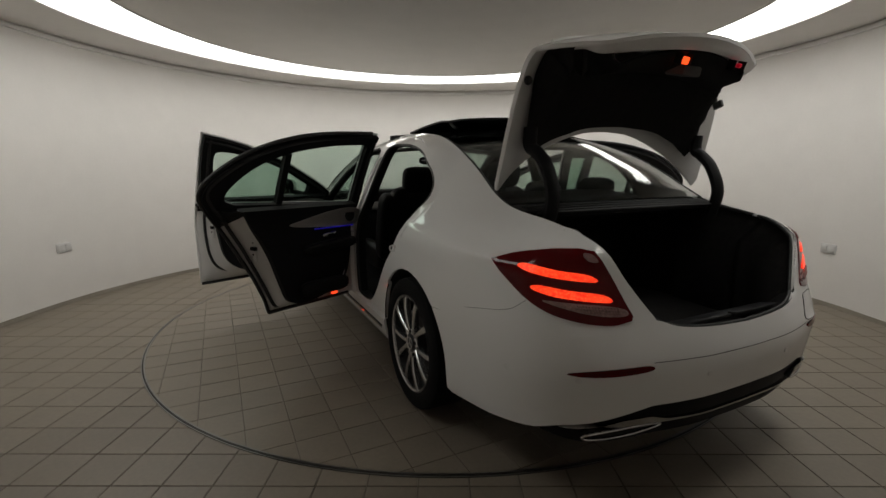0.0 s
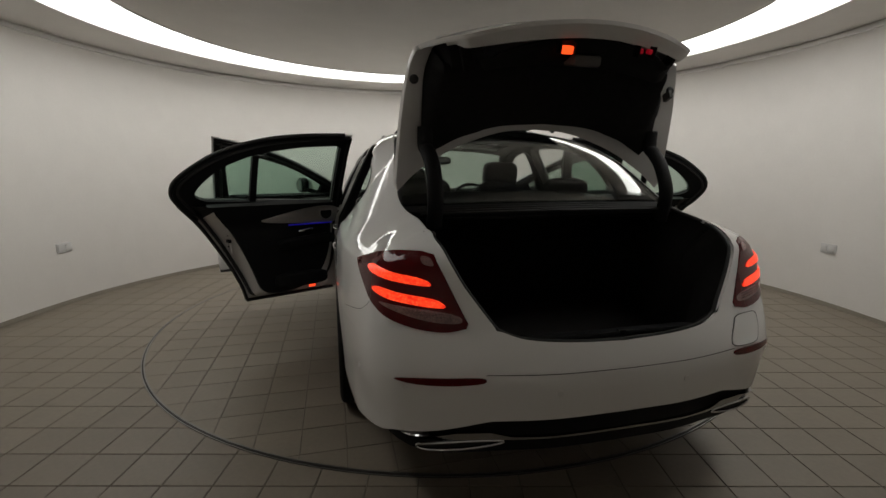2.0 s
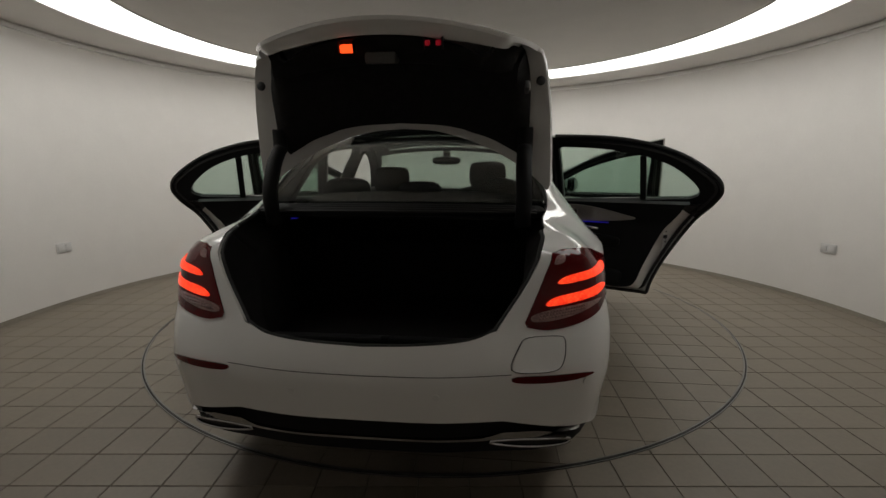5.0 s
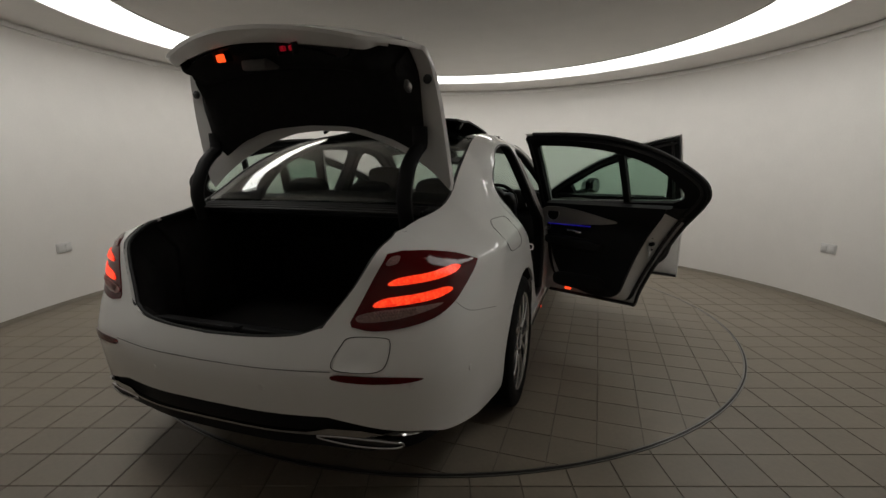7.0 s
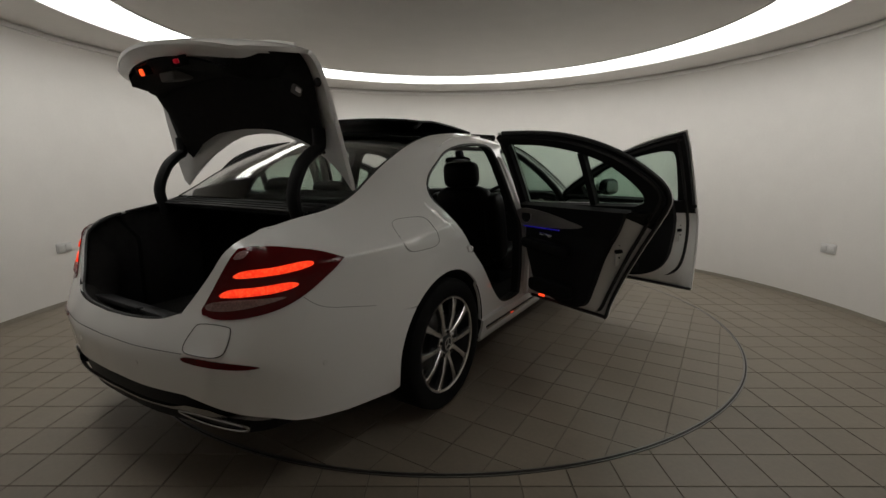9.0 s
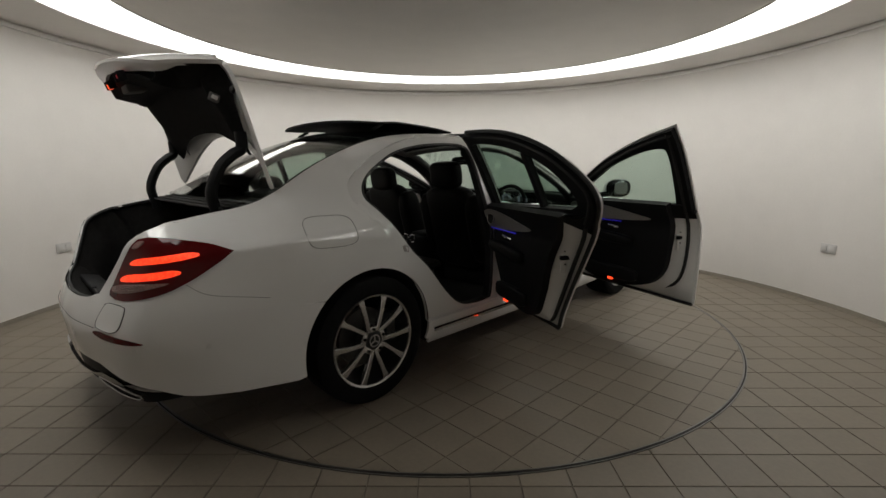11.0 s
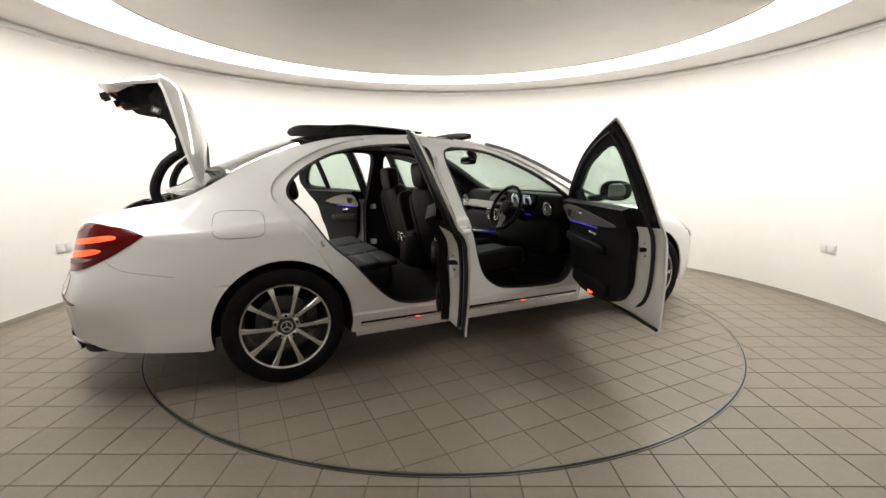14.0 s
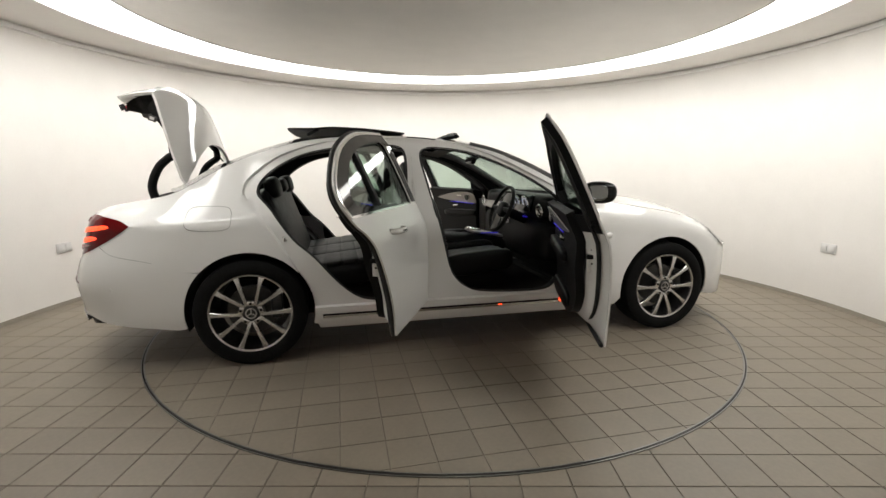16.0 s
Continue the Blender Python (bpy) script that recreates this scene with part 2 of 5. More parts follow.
M_REDLENS = material("dark_red_lens", (0.085, 0.0012, 0.0024), 0.07, spec=0.3)
M_CLEARLENS = material("ribbed_pink_lens", (0.30, 0.17, 0.16), 0.2, coat=0.2, coarse=0.2, fine=0.3, bump=0.5, scale=160)
M_TAIL = led_glow("tail_light_glow", (1.0, 0.055, 0.012), TAIL_GLOW)
M_DOORLAMP = glowing("red_door_lamp", (1.0, 0.06, 0.015), LAMP_GLOW)
M_LIDLAMP = glowing("orange_lid_lamp", (1.0, 0.075, 0.012), LAMP_GLOW)
M_DIMRED = glowing("dim_red_lamp", (0.5, 0.004, 0.02), 0.2)
M_BLUE = glowing("blue_ambient_strip", (0.04, 0.025, 0.9), 0.11)
M_DIAL = glowing("dial_glow", (0.30, 0.32, 0.40), 0.35)
M_DISCSTEEL = material("brake_disc_steel", (0.07, 0.068, 0.066), 0.4, metal=0.9, coarse=0.1, fine=0.1, scale=90)
M_GLASS = glass("tinted_green_glass", (0.76, 0.845, 0.80))
M_CLEAR = glass("clear_windscreen", (0.80, 0.875, 0.835))
M_ROOFGLASS = glass("dark_roof_glass", (0.06, 0.08, 0.07))
M_SMOKE = glass("rear_window_glass", (0.82, 0.85, 0.83))

# ---- the car's outer surface: a plan curve, drawn in by the height ----
CAR_PLAN = [(0, -2.565), (0.25, -2.553), (0.478, -2.508), (0.62, -2.468), (0.727, -2.412), (0.80, -2.325), (0.845, -2.20), (0.885, -1.95), (0.91, -1.70),
            (0.922, -1.43), (0.923, -0.9), (0.923, 0.0), (0.923, 0.8), (0.918, 1.5), (0.90, 1.85), (0.862, 2.02), (0.77, 2.15), (0.60, 2.25), (0.30, 2.305), (0, 2.32)]
_p = np.array([tuple(v) for v in spline([(x, y, 0) for x, y in CAR_PLAN], 16)])[:, :2]
_s = np.concatenate([[0], np.cumsum(np.hypot(*np.diff(_p, axis=0).T))])
_k0 = int(np.argmin(np.abs(_p[:, 1]) + (np.abs(_p[:, 0]) < 0.5)))
_s = _s - _s[_k0] + _p[_k0, 1]
_t = np.gradient(_p, axis=0)
_n = np.stack([_t[:, 1], -_t[:, 0]], 1) / np.hypot(*_t.T)[:, None]
_n[:, 0] = np.abs(_n[:, 0])
S_REAR, S_FRONT = float(_s[0]), float(_s[-1])
_corner = int(np.argmin(np.abs(_p[:, 0] - 0.80) + (_p[:, 1] > 0) * 9))


def sy(y):
    """The place along the plan curve at that y of the flank."""
    return float(np.interp(y, _p[40:-40, 1], _s[40:-40]))


def sx(x):
    """The place along the plan curve at that x of the tail."""
    return float(np.interp(x, _p[:_corner + 20, 0], _s[:_corner + 20]))


def table(pairs):
    a = np.array(pairs)
    return lambda v: float(np.interp(v, a[:, 0], a[:, 1]))


def smooth_table(pairs):
    q = np.array([tuple(v) for v in spline([(a, b, 0) for a, b in pairs], 10)])
    return lambda v: float(np.interp(v, q[:, 0], q[:, 1]))


side_in = smooth_table([(0.15, 0.10), (0.22, 0.035), (0.30, 0.012), (0.40, 0.006), (0.55, 0.0), (0.70, 0.002), (0.80, 0.008), (0.87, 0.020), (0.91, 0.040),
                        (0.96, 0.066), (1.02, 0.092), (1.10, 0.128), (1.20, 0.175), (1.30, 0.225), (1.38, 0.272), (1.45, 0.33)])
rear_in = smooth_table([(0.15, 0.12), (0.24, 0.045), (0.32, 0.016), (0.42, 0.009), (0.50, 0.003), (0.565, 0.0), (0.59, 0.012), (0.65, 0.030), (0.72, 0.052),
                        (0.85, 0.072), (0.95, 0.088), (1.02, 0.115), (1.1, 0.16)])
front_in = smooth_table([(0.15, 0.10), (0.23, 0.005), (0.30, 0.012), (0.45, 0.0), (0.62, 0.02), (0.75, 0.09), (0.85, 0.22), (0.95, 0.4)])
rail_z = smooth_table([(-2.45, 0.985), (-2.30, 0.995), (-2.186, 1.008), (-1.95, 1.048), (-1.80, 1.11), (-1.61, 1.215), (-1.36, 1.318), (-1.13, 1.385), (-0.95, 1.415),
                       (-0.70, 1.435), (-0.40, 1.435), (-0.1, 1.41), (0.10, 1.372), (0.25, 1.33), (0.45, 1.245), (0.667, 1.13), (0.82, 1.045), (0.95, 0.993), (1.15, 0.955),
                       (1.5, 0.902), (1.77, 0.838), (1.97, 0.755), (2.15, 0.69), (2.4, 0.65)])
turn_over = table([(-2.5, 0.08), (-2.3, 0.12), (-2.1, 0.15), (-1.9, 0.14), (-1.5, 0.10), (-0.9, 0.07), (0.0, 0.06), (0.7, 0.03), (1.2, 0.06), (2.3, 0.1)])


def crease_z(y):
    """The height of the shoulder crease that runs from the tail light to the rear door."""
    return 0.886 + 0.072 * (y + 2.07)


crease_out = table([(-0.12, 0.0), (-0.009, 0.0130), (0.0, 0.0108), (0.006, 0.0068), (0.012, 0.0028), (0.018, 0.0004), (0.026, 0.0)])


def flank_in(y, z):
    """How far the flank leans in at that height, with the crease behind the rear door."""
    k = min(1.0, max(0.0, (-1.15 - y) / 0.25))
    return side_in(z) - (k * crease_out(z - crease_z(y)) if k > 0 else 0.0)


def skin(s, z, out=0.0, turn=1.0):
    """The point of the right flank or tail at s along the plan and height z."""
    x, y = np.interp(s, _s, _p[:, 0]), np.interp(s, _s, _p[:, 1])
    nx, ny = np.interp(s, _s, _n[:, 0]), np.interp(s, _s, _n[:, 1])
    end = rear_in(z) if y < 0 else front_in(z)
    if y < -1.85:
        c, h = min(1.0, (-1.85 - y) / 0.35) * min(1.0, nx + 0.35), min(1.0, max(0.0, (z - 0.60) / 0.30))
        low = min(1.0, max(0.0, (0.50 - z) / 0.15)) * min(1.0, max(0.0, (-2.1 - y) / 0.2))
        end += 0.038 * c * h * h * (3 - 2 * h) + 0.008 * low
        out -= nx * nx * (0.038 * c * h * h * (3 - 2 * h) + 0.030 * low)
    w = nx * nx
    span = 0.09 - 0.035 * min(1.0, max(0.0, (y + 1.95) / 0.2)) if y < 0.3 else 0.09
    r = (z - (rail_z(y) - span)) / span
    inset = w * flank_in(y, z) + (1 - w) * end + (turn * turn_over(y) * min(r, 1.2) ** 2 if r > 0 else 0)
    flat = min(1.0, max(0.0, (y + 2.24) / 0.2)) * min(1.0, max(0.0, (-1.22 - y) / 0.22)) * turn
    low_z = crease_z(y) + 0.018
    if flat > 0 and z > low_z:
        # straight sheet from the crease up to the edge of the boot and window
        f = (z - low_z) / (rail_z(y) - low_z)
        start = flank_in(y, low_z)
        inset += flat * (w * (start + (side_in(rail_z(y)) + turn_over(y) - start) * f) + (1 - w) * end - inset)
    inset -= out
    return Vector((x - nx * inset, y - ny * inset, z))


def inside(pts, poly):
    """Which of the points lie in the polygon."""
    x, y = pts[:, 0], pts[:, 1]
    hit = np.zeros(len(pts), bool)
    q = np.array([(p[0], p[1]) for p in poly])
    for (ax, ay), (bx, by) in zip(q, np.roll(q, -1, 0)):
        if ay != by:
            hit ^= ((ay > y) != (by > y)) & (x < (bx - ax) * (y - ay) / (by - ay) + ax)
    return hit


def dense(poly, step):
    out = []
    for a, b in zip(poly, poly[1:] + poly[:1]):
        a, b = Vector(a[:2]), Vector(b[:2])
        n = max(1, int((b - a).length / step))
        out += [a.lerp(b, k / n) for k in range(n)]
    return out


def panel(outline, fn, thick, step=0.045, holes=(), outward=(1, 0, 0), lines=()):
    """A sheet over an outline with holes, laid on the surface fn(u, v), with real thickness inwards."""
    from mathutils.geometry import delaunay_2d_cdt
    loops = [dense([Vector(p) for p in lp], step) for lp in (outline, *holes)]
    verts, edges = [], []
    for lp in loops:
        i0 = len(verts)
        verts += lp
        edges += [(i0 + k, i0 + (k + 1) % len(lp)) for k in range(len(lp))]
    for lp in lines:
        lp = dense([Vector(p) for p in lp], step)
        i0 = len(verts)
        verts += lp
        edges += [(i0 + k, i0 + (k + 1) % len(lp)) for k in range(len(lp))]
    rim = np.array([(p.x, p.y) for p in verts])
    lo, hi = rim.min(0), rim.max(0)
    gx, gy = np.meshgrid(np.arange(lo[0] + step / 2, hi[0], step), np.arange(lo[1] + step / 2, hi[1], step))
    grid = np.stack([gx.ravel(), gy.ravel()], 1)
    keep = inside(grid, loops[0])
    for lp in loops[1:]:
        keep &= ~inside(grid, lp)
    grid = grid[keep]
    if len(grid):
        far = np.min(np.hypot(grid[:, None, 0] - rim[None, :, 0], grid[:, None, 1] - rim[None, :, 1]), 1) > step * 0.45
        verts += [Vector(p) for p in grid[far]]
    v2, _, faces, *_ = delaunay_2d_cdt(verts, edges, [], 0, 1e-6)
    mid = np.array([[sum(v2[i].x for i in f) / 3, sum(v2[i].y for i in f) / 3] for f in faces])
    ok = inside(mid, loops[0])
    for lp in loops[1:]:
        ok &= ~inside(mid, lp)
    faces = [f for f, k in zip(faces, ok) if k]
    e = 2e-3
    bm = bmesh.new()
    top, low = [], []
    ref = Vector(outward)
    for p in v2:
        c = fn(p.x, p.y)
        n = (fn(p.x + e, p.y) - fn(p.x - e, p.y)).cross(fn(p.x, p.y + e) - fn(p.x, p.y - e))
        n = n.normalized() if n.length > 1e-12 else ref.copy()
        if n.dot(ref) < 0:
            n = -n
        top.append(bm.verts.new(c))
        low.append(bm.verts.new(c - n * thick))
    count = {}
    for f in faces:
        bm.faces.new([top[i] for i in f])
        bm.faces.new([low[i] for i in reversed(f)])
        for a, b in zip(f, f[1:] + f[:1]):
            count[(a, b)] = count.get((a, b), 0) + 1
    for (a, b) in count:
        if (b, a) not in count:
            bm.faces.new((top[b], top[a], low[a], low[b]))
    bmesh.ops.delete(bm, geom=[v for v in bm.verts if not v.link_faces], context="VERTS")
    return bm


def within(x, y, poly):
    hit, j = False, len(poly) - 1
    for i in range(len(poly)):
        (ax, ay), (bx, by) = poly[i], poly[j]
        if (ay > y) != (by > y) and x < (bx - ax) * (y - ay) / (by - ay) + ax:
            hit = not hit
        j = i
    return hit


def shrink(poly, d):
    """An outline moved inwards by d."""
    out, n = [], len(poly)
    area = sum(a.x * b.y - b.x * a.y for a, b in zip(poly, poly[1:] + poly[:1]))
    for i in range(n):
        a, b, c = poly[i - 1], poly[i], poly[(i + 1) % n]
        t1, t2 = (b - a), (c - b)
        t1 = t1.normalized() if t1.length > 1e-9 else Vector((1, 0))
        t2 = t2.normalized() if t2.length > 1e-9 else t1
        k = 1 if area > 0 else -1
        m = (Vector((-t1.y, t1.x)) + Vector((-t2.y, t2.x))) * k
        m = m.normalized() if m.length > 1e-6 else Vector((-t1.y, t1.x)) * k
        out.append(b + m * d / max(0.5, m.dot(Vector((-t1.y, t1.x)) * k)))
    return out


def flip(bm, side):
    """Mirrors a bmesh to the car's other flank for side -1."""
    if side < 0:
        for v in bm.verts:
            v.co.x = -v.co.x
        bmesh.ops.reverse_faces(bm, faces=bm.faces)
    return bm


def shift(bm, d):
    bmesh.ops.translate(bm, vec=Vector(d), verts=bm.verts)
    return bm


def pillow(bm, c, s, rot=None, power=4.0, n=8):
    """A soft block: a cube pushed towards a rounded form."""
    new_bm = bmesh.new()
    bmesh.ops.create_cube(new_bm, size=2)
    bmesh.ops.subdivide_edges(new_bm, edges=new_bm.edges[:], cuts=n - 1, use_grid_fill=True)
    m = Matrix.Translation(c) @ (rot.to_4x4() if rot is not None else Matrix())
    index = {}
    for v in new_bm.verts:
        p = v.co
        r = (abs(p.x) ** power + abs(p.y) ** power + abs(p.z) ** power) ** (1 / power)
        p = p / r
        index[v] = bm.verts.new(m @ Vector((p.x * s[0] / 2, p.y * s[1] / 2, p.z * s[2] / 2)))
    for f in new_bm.faces:
        bm.faces.new([index[v] for v in f.verts])
    new_bm.free()
    return bm


def rx(a):
    return Matrix.Rotation(radians(a), 3, "X")


def rz(a):
    return Matrix.Rotation(radians(a), 3, "Z")


def arc2(cx, cz, r, a0, a1, n=14, rz_=None):
    return [Vector((cx + r * math.cos(radians(a)), cz + (rz_ or r) * math.sin(radians(a)))) for a in np.linspace(a0, a1, n)]


def curve2(points, n=6, closed=False):
    return [Vector((p[0], p[1])) for p in spline([(a, b, 0) for a, b in points], n, closed)]


HUB_R, HUB_F, HUB_Z = -1.427, 1.512, 0.335
ARCH = 0.382

car = empty("car", "white saloon car with all four doors and boot lid open", "car")

# outlines on the flank, as (along the flank, height)
TAIL_OUT = curve2([(sy(-2.07), 0.882), (sy(-2.16), 0.915), (sy(-2.30), 0.938), (sx(0.71), 0.942)], 5) + \
    curve2([(sx(0.648), 0.934), (sx(0.596), 0.85), (sx(0.524), 0.722)], 5) + \
    curve2([(sx(0.530), 0.707), (sx(0.60), 0.696), (sx(0.70), 0.705), (sy(-2.33), 0.735), (sy(-2.22), 0.785), (sy(-2.12), 0.845)], 5)
REAR_DOOR = [Vector((-0.388, 0.345))] + curve2([(-1.03, 0.345), (-1.058, 0.352), (-1.085, 0.45), (-1.16, 0.62), (-1.30, 0.86), (-1.415, 0.995), (-1.455, 1.08), (-1.41, 1.17),
                                                (-1.23, 1.296), (-1.0, 1.378), (-0.75, 1.418), (-0.388, 1.438)], 6)
FRONT_DOOR = curve2([(0.665, 0.345), (0.69, 0.40), (0.70, 0.62), (0.705, 0.86), (0.72, 0.985)], 5) + \
    curve2([(0.715, 1.035), (0.55, 1.135), (0.25, 1.285), (0.0, 1.375), (-0.2, 1.426), (-0.395, 1.460)], 6) + [Vector((-0.382, 0.345))]
REAR_HOLE = curve2([(-0.50, 0.37), (-0.66, 0.368), (-0.78, 0.40), (-0.90, 0.50), (-1.04, 0.665), (-1.16, 0.78), (-1.285, 0.96), (-1.365, 1.07), (-1.30, 1.18), (-1.12, 1.288),
                    (-0.90, 1.343), (-0.66, 1.365), (-0.48, 1.36), (-0.425, 1.30), (-0.43, 1.10), (-0.45, 0.8), (-0.455, 0.42)], 5, True)
FRONT_HOLE = curve2([(-0.05, 0.42), (0.10, 0.378), (0.48, 0.365), (0.61, 0.42), (0.668, 0.56), (0.69, 0.75), (0.695, 0.93), (0.655, 1.0), (0.55, 1.085), (0.33, 1.21),
                     (0.05, 1.318), (-0.18, 1.352), (-0.285, 1.345), (-0.325, 1.29), (-0.29, 1.10), (-0.215, 0.76), (-0.155, 0.53)], 5, True)


def rail_line(y0, y1, n):
    return [Vector((sy(y), rail_z(y))) for y in np.linspace(y0, y1, n)]


def body_side(side):
    arch = arc2(sy(HUB_R), HUB_Z, ARCH, 135, -14, 18)
    outline = rail_line(-2.26, 0.90, 60) + [Vector((0.90, 0.93)), Vector((0.735, 0.93)), Vector((0.72, 0.60)), Vector((0.71, 0.20))] + [Vector((-1.02, 0.20)), Vector((-1.03, 0.235))] + list(reversed(arch)) + \
        curve2([(sy(-1.80), 0.612), (sy(-1.95), 0.628), (sy(-2.12), 0.640), (sx(0.78), 0.655), (sx(0.68), 0.665), (sx(0.52), 0.672), (sx(0.435), 0.700)], 4) + \
        curve2([(sx(0.445), 0.715), (sx(0.534), 0.83), (sx(0.614), 0.942), (sx(0.69), 0.988)], 4)
    steps = [(poly, shrink(poly, 0.010), shrink(poly, 0.005)) for poly in (REAR_DOOR, FRONT_DOOR)]

    def stepped(s, z):
        """The flank with the shallow rebates into which the doors close."""
        return skin(s, z, -0.020 if any(within(s, z, mid) for _, _, mid in steps) else 0.0)
    ys = np.linspace(-2.24, -1.2, 26)
    folds = [[Vector((sy(y), crease_z(y) + a)) for y in ys] + [Vector((sy(y), crease_z(y) + b)) for y in reversed(ys)] for a, b in ((-0.018, 0.028), (-0.010, 0.017), (-0.003, 0.008))]
    ys = np.linspace(-2.2, 0.6, 60)
    folds += [[Vector((sy(y), rail_z(y) - a)) for y in ys] + [Vector((sy(y), rail_z(y) - b)) for y in reversed(ys)] for a, b in ((0.012, 0.060), (0.024, 0.045))]
    bm = panel(outline, stepped, 0.014, 0.032, [REAR_HOLE, FRONT_HOLE, TAIL_OUT], lines=[lp for a, b, _ in steps for lp in (a, b)] + folds)
    return part("body_side", flip(bm, side), M_PAINT, car, "glossy white quarter panel with pillars and sill", smooth=50)


for side in (1, -1):
    body_side(side)
    # black seals round the door openings
    for hole in (REAR_HOLE, FRONT_HOLE):
        bm = bmesh.new()
        path = [skin(p.x, p.y, -0.030) for p in hole]
        sweep(bm, path, 0.011, 6, closed=True, up=Vector((1, 0, 0)))
        part("door_seal", flip(bm, side), M_RUBBER, car)
        bm = bmesh.new()
        n = len(hole)
        rows = [[bm.verts.new(skin(p.x, p.y, -0.030)), bm.verts.new(skin(p.x, p.y, -0.030) - Vector((0.06, 0, 0))), bm.verts.new(skin(p.x, p.y, -0.014) - Vector((0.075, 0, 0)) + Vector((0, 0, 0.002)))] for p in hole]
        for k in range(n):
            a, b = rows[k], rows[(k + 1) % n]
            bm.faces.new((a[0], b[0], b[1], a[1]))
        part("pillar_trim", flip(bm, side), M_BLACK, car)
    for y, z in ((-1.205, 0.79), (-0.395, 0.80)):
        plate = part("striker_plate", flip(bm_box(skin(y, z, -0.020), (0.005, 0.018, 0.036), rx(20 if y < -1 else 0), 0.002), side), M_SATIN, car, "steel door striker plate")
        bm = bmesh.new()
        p = skin(y, z, -0.016)
        sweep(bm, spline([p + Vector((0, 0, 0.016)), p + Vector((0.022, 0, 0.012)), p + Vector((0.022, 0, -0.012)), p + Vector((0, 0, -0.016))], 4), 0.004, 6, up=Vector((0, 1, 0)))
        part("striker_loop", flip(bm, side), M_CHROME, plate)
    # sill with its bright strip
    for name, z0, z1, out, mat, y0, y1 in (("sill_strip", 0.274, 0.290, 0.006, M_CHROME, -1.0, 0.68), ("sill_band", 0.291, 0.300, 0.004, M_BLACK, -1.0, 0.68)):
        bm = panel([Vector((y0, z0)), Vector((y1, z0)), Vector((y1, z1)), Vector((y0, z1))], lambda s, z: skin(s, z, out), 0.009, 0.05)
        part(name, flip(bm, side), mat, car, "bright chrome sill strip" if mat is M_CHROME else "")
    # red sill reflectors, their shine put in as emission
    for y in (-0.63, 0.19):
        part("sill_reflector", flip(bm_box(skin(y, 0.286, 0.008), (0.008, 0.028, 0.006), bevel=0.002), side), M_DOORLAMP, car, "small red sill reflector with added glow")
    # fuel flap line on the right, thin raised lid
    if side > 0:
        flap = [Vector((sy(-1.632) + 0.129 * math.copysign(abs(math.cos(a)) ** 0.5, math.cos(a)), 0.921 + 0.070 * math.copysign(abs(math.sin(a)) ** 0.5, math.sin(a)))) for a in np.linspace(0, 2 * math.pi, 40, endpoint=False)]
        bm = bmesh.new()
        sweep(bm, [skin(p.x, p.y, 0.0005) for p in flap], 0.0010, 5, closed=True, up=Vector((1, 0, 0)))
        part("flap_gap", bm, M_BLACK, car, "thin dark gap round the fuel flap")
        inner = [p.lerp(Vector((sy(-1.615), 0.925)), 0.03) for p in flap]
        part("fuel_flap", panel(inner, lambda s, z: skin(s, z, 0.001), 0.004, 0.009), M_PAINT, car, "white fuel filler flap")

# rear bumper over both corners
def tail(s, z, out=0.0):
    """The tail surface on both flanks: s runs from one arch over the tail to the other."""
    if s < S_REAR:
        p = skin(2 * S_REAR - s, z, out)
        return Vector((-p.x, p.y, p.z))
    return skin(s, z, out)


def both(points):
    """Closes a half outline over the tail's middle with its mirror image."""
    return list(points) + [Vector((2 * S_REAR - p[0], p[1])) for p in reversed(points)]


BUMPER_TOP = curve2([(sy(-1.80), 0.612), (sy(-1.95), 0.628), (sy(-2.12), 0.640), (sx(0.78), 0.655), (sx(0.68), 0.665), (sx(0.52), 0.672), (sx(0.435), 0.700)], 4) + \
    curve2([(sx(0.42), 0.697), (sx(0.336), 0.673), (sx(0.17), 0.660), (sx(0.0), 0.655)], 4)
ARCH_EDGE = arc2(sy(HUB_R), HUB_Z, ARCH, 192, 136, 10)
half = [Vector((sx(0.0), 0.414)), Vector((sx(0.45), 0.408)), Vector((sx(0.62), 0.370)), Vector((sx(0.72), 0.350)), Vector((sy(-2.37), 0.335)), Vector((sy(-2.30), 0.304)), Vector((sy(-2.22), 0.290)), Vector((sy(-2.0), 0.266)), Vector((sy(-1.84), 0.248))] + ARCH_EDGE + BUMPER_TOP
half = half[:-1]
outline = half + [Vector((S_REAR, 0.655))] + [Vector((2 * S_REAR - p[0], p[1])) for p in reversed(half)][:-1]
part("rear_bumper", panel(outline, tail, 0.012, 0.04, outward=(0, -1, 0)), M_PAINT, car, "white rear bumper with parking sensors", smooth=50)
# crease across the bumper: its shade is drawn as a thin black line
bm = bmesh.new()
sweep(bm, [tail(s, 0.572, 0.0002) for s in np.linspace(sx(0.47), 2 * S_REAR - sx(0.47), 40)], 0.0012, 5)
part("bumper_seam", bm, M_BLACK, car)
# black apron, chrome strip and tail pipes below
apron = [Vector((sx(0.0), 0.286)), Vector((sx(0.40), 0.280)), Vector((sx(0.58), 0.266)), Vector((sx(0.68), 0.268)), Vector((sy(-2.31), 0.290)), Vector((sy(-2.34), 0.335)), Vector((sx(0.64), 0.374)), Vector((sx(0.45), 0.414)), Vector((sx(0.0), 0.420))]
apron = apron[1:-1] + [Vector((S_REAR, 0.420))] + [Vector((2 * S_REAR - p[0], p[1])) for p in reversed(apron[1:-1])] + [Vector((S_REAR, 0.286))]
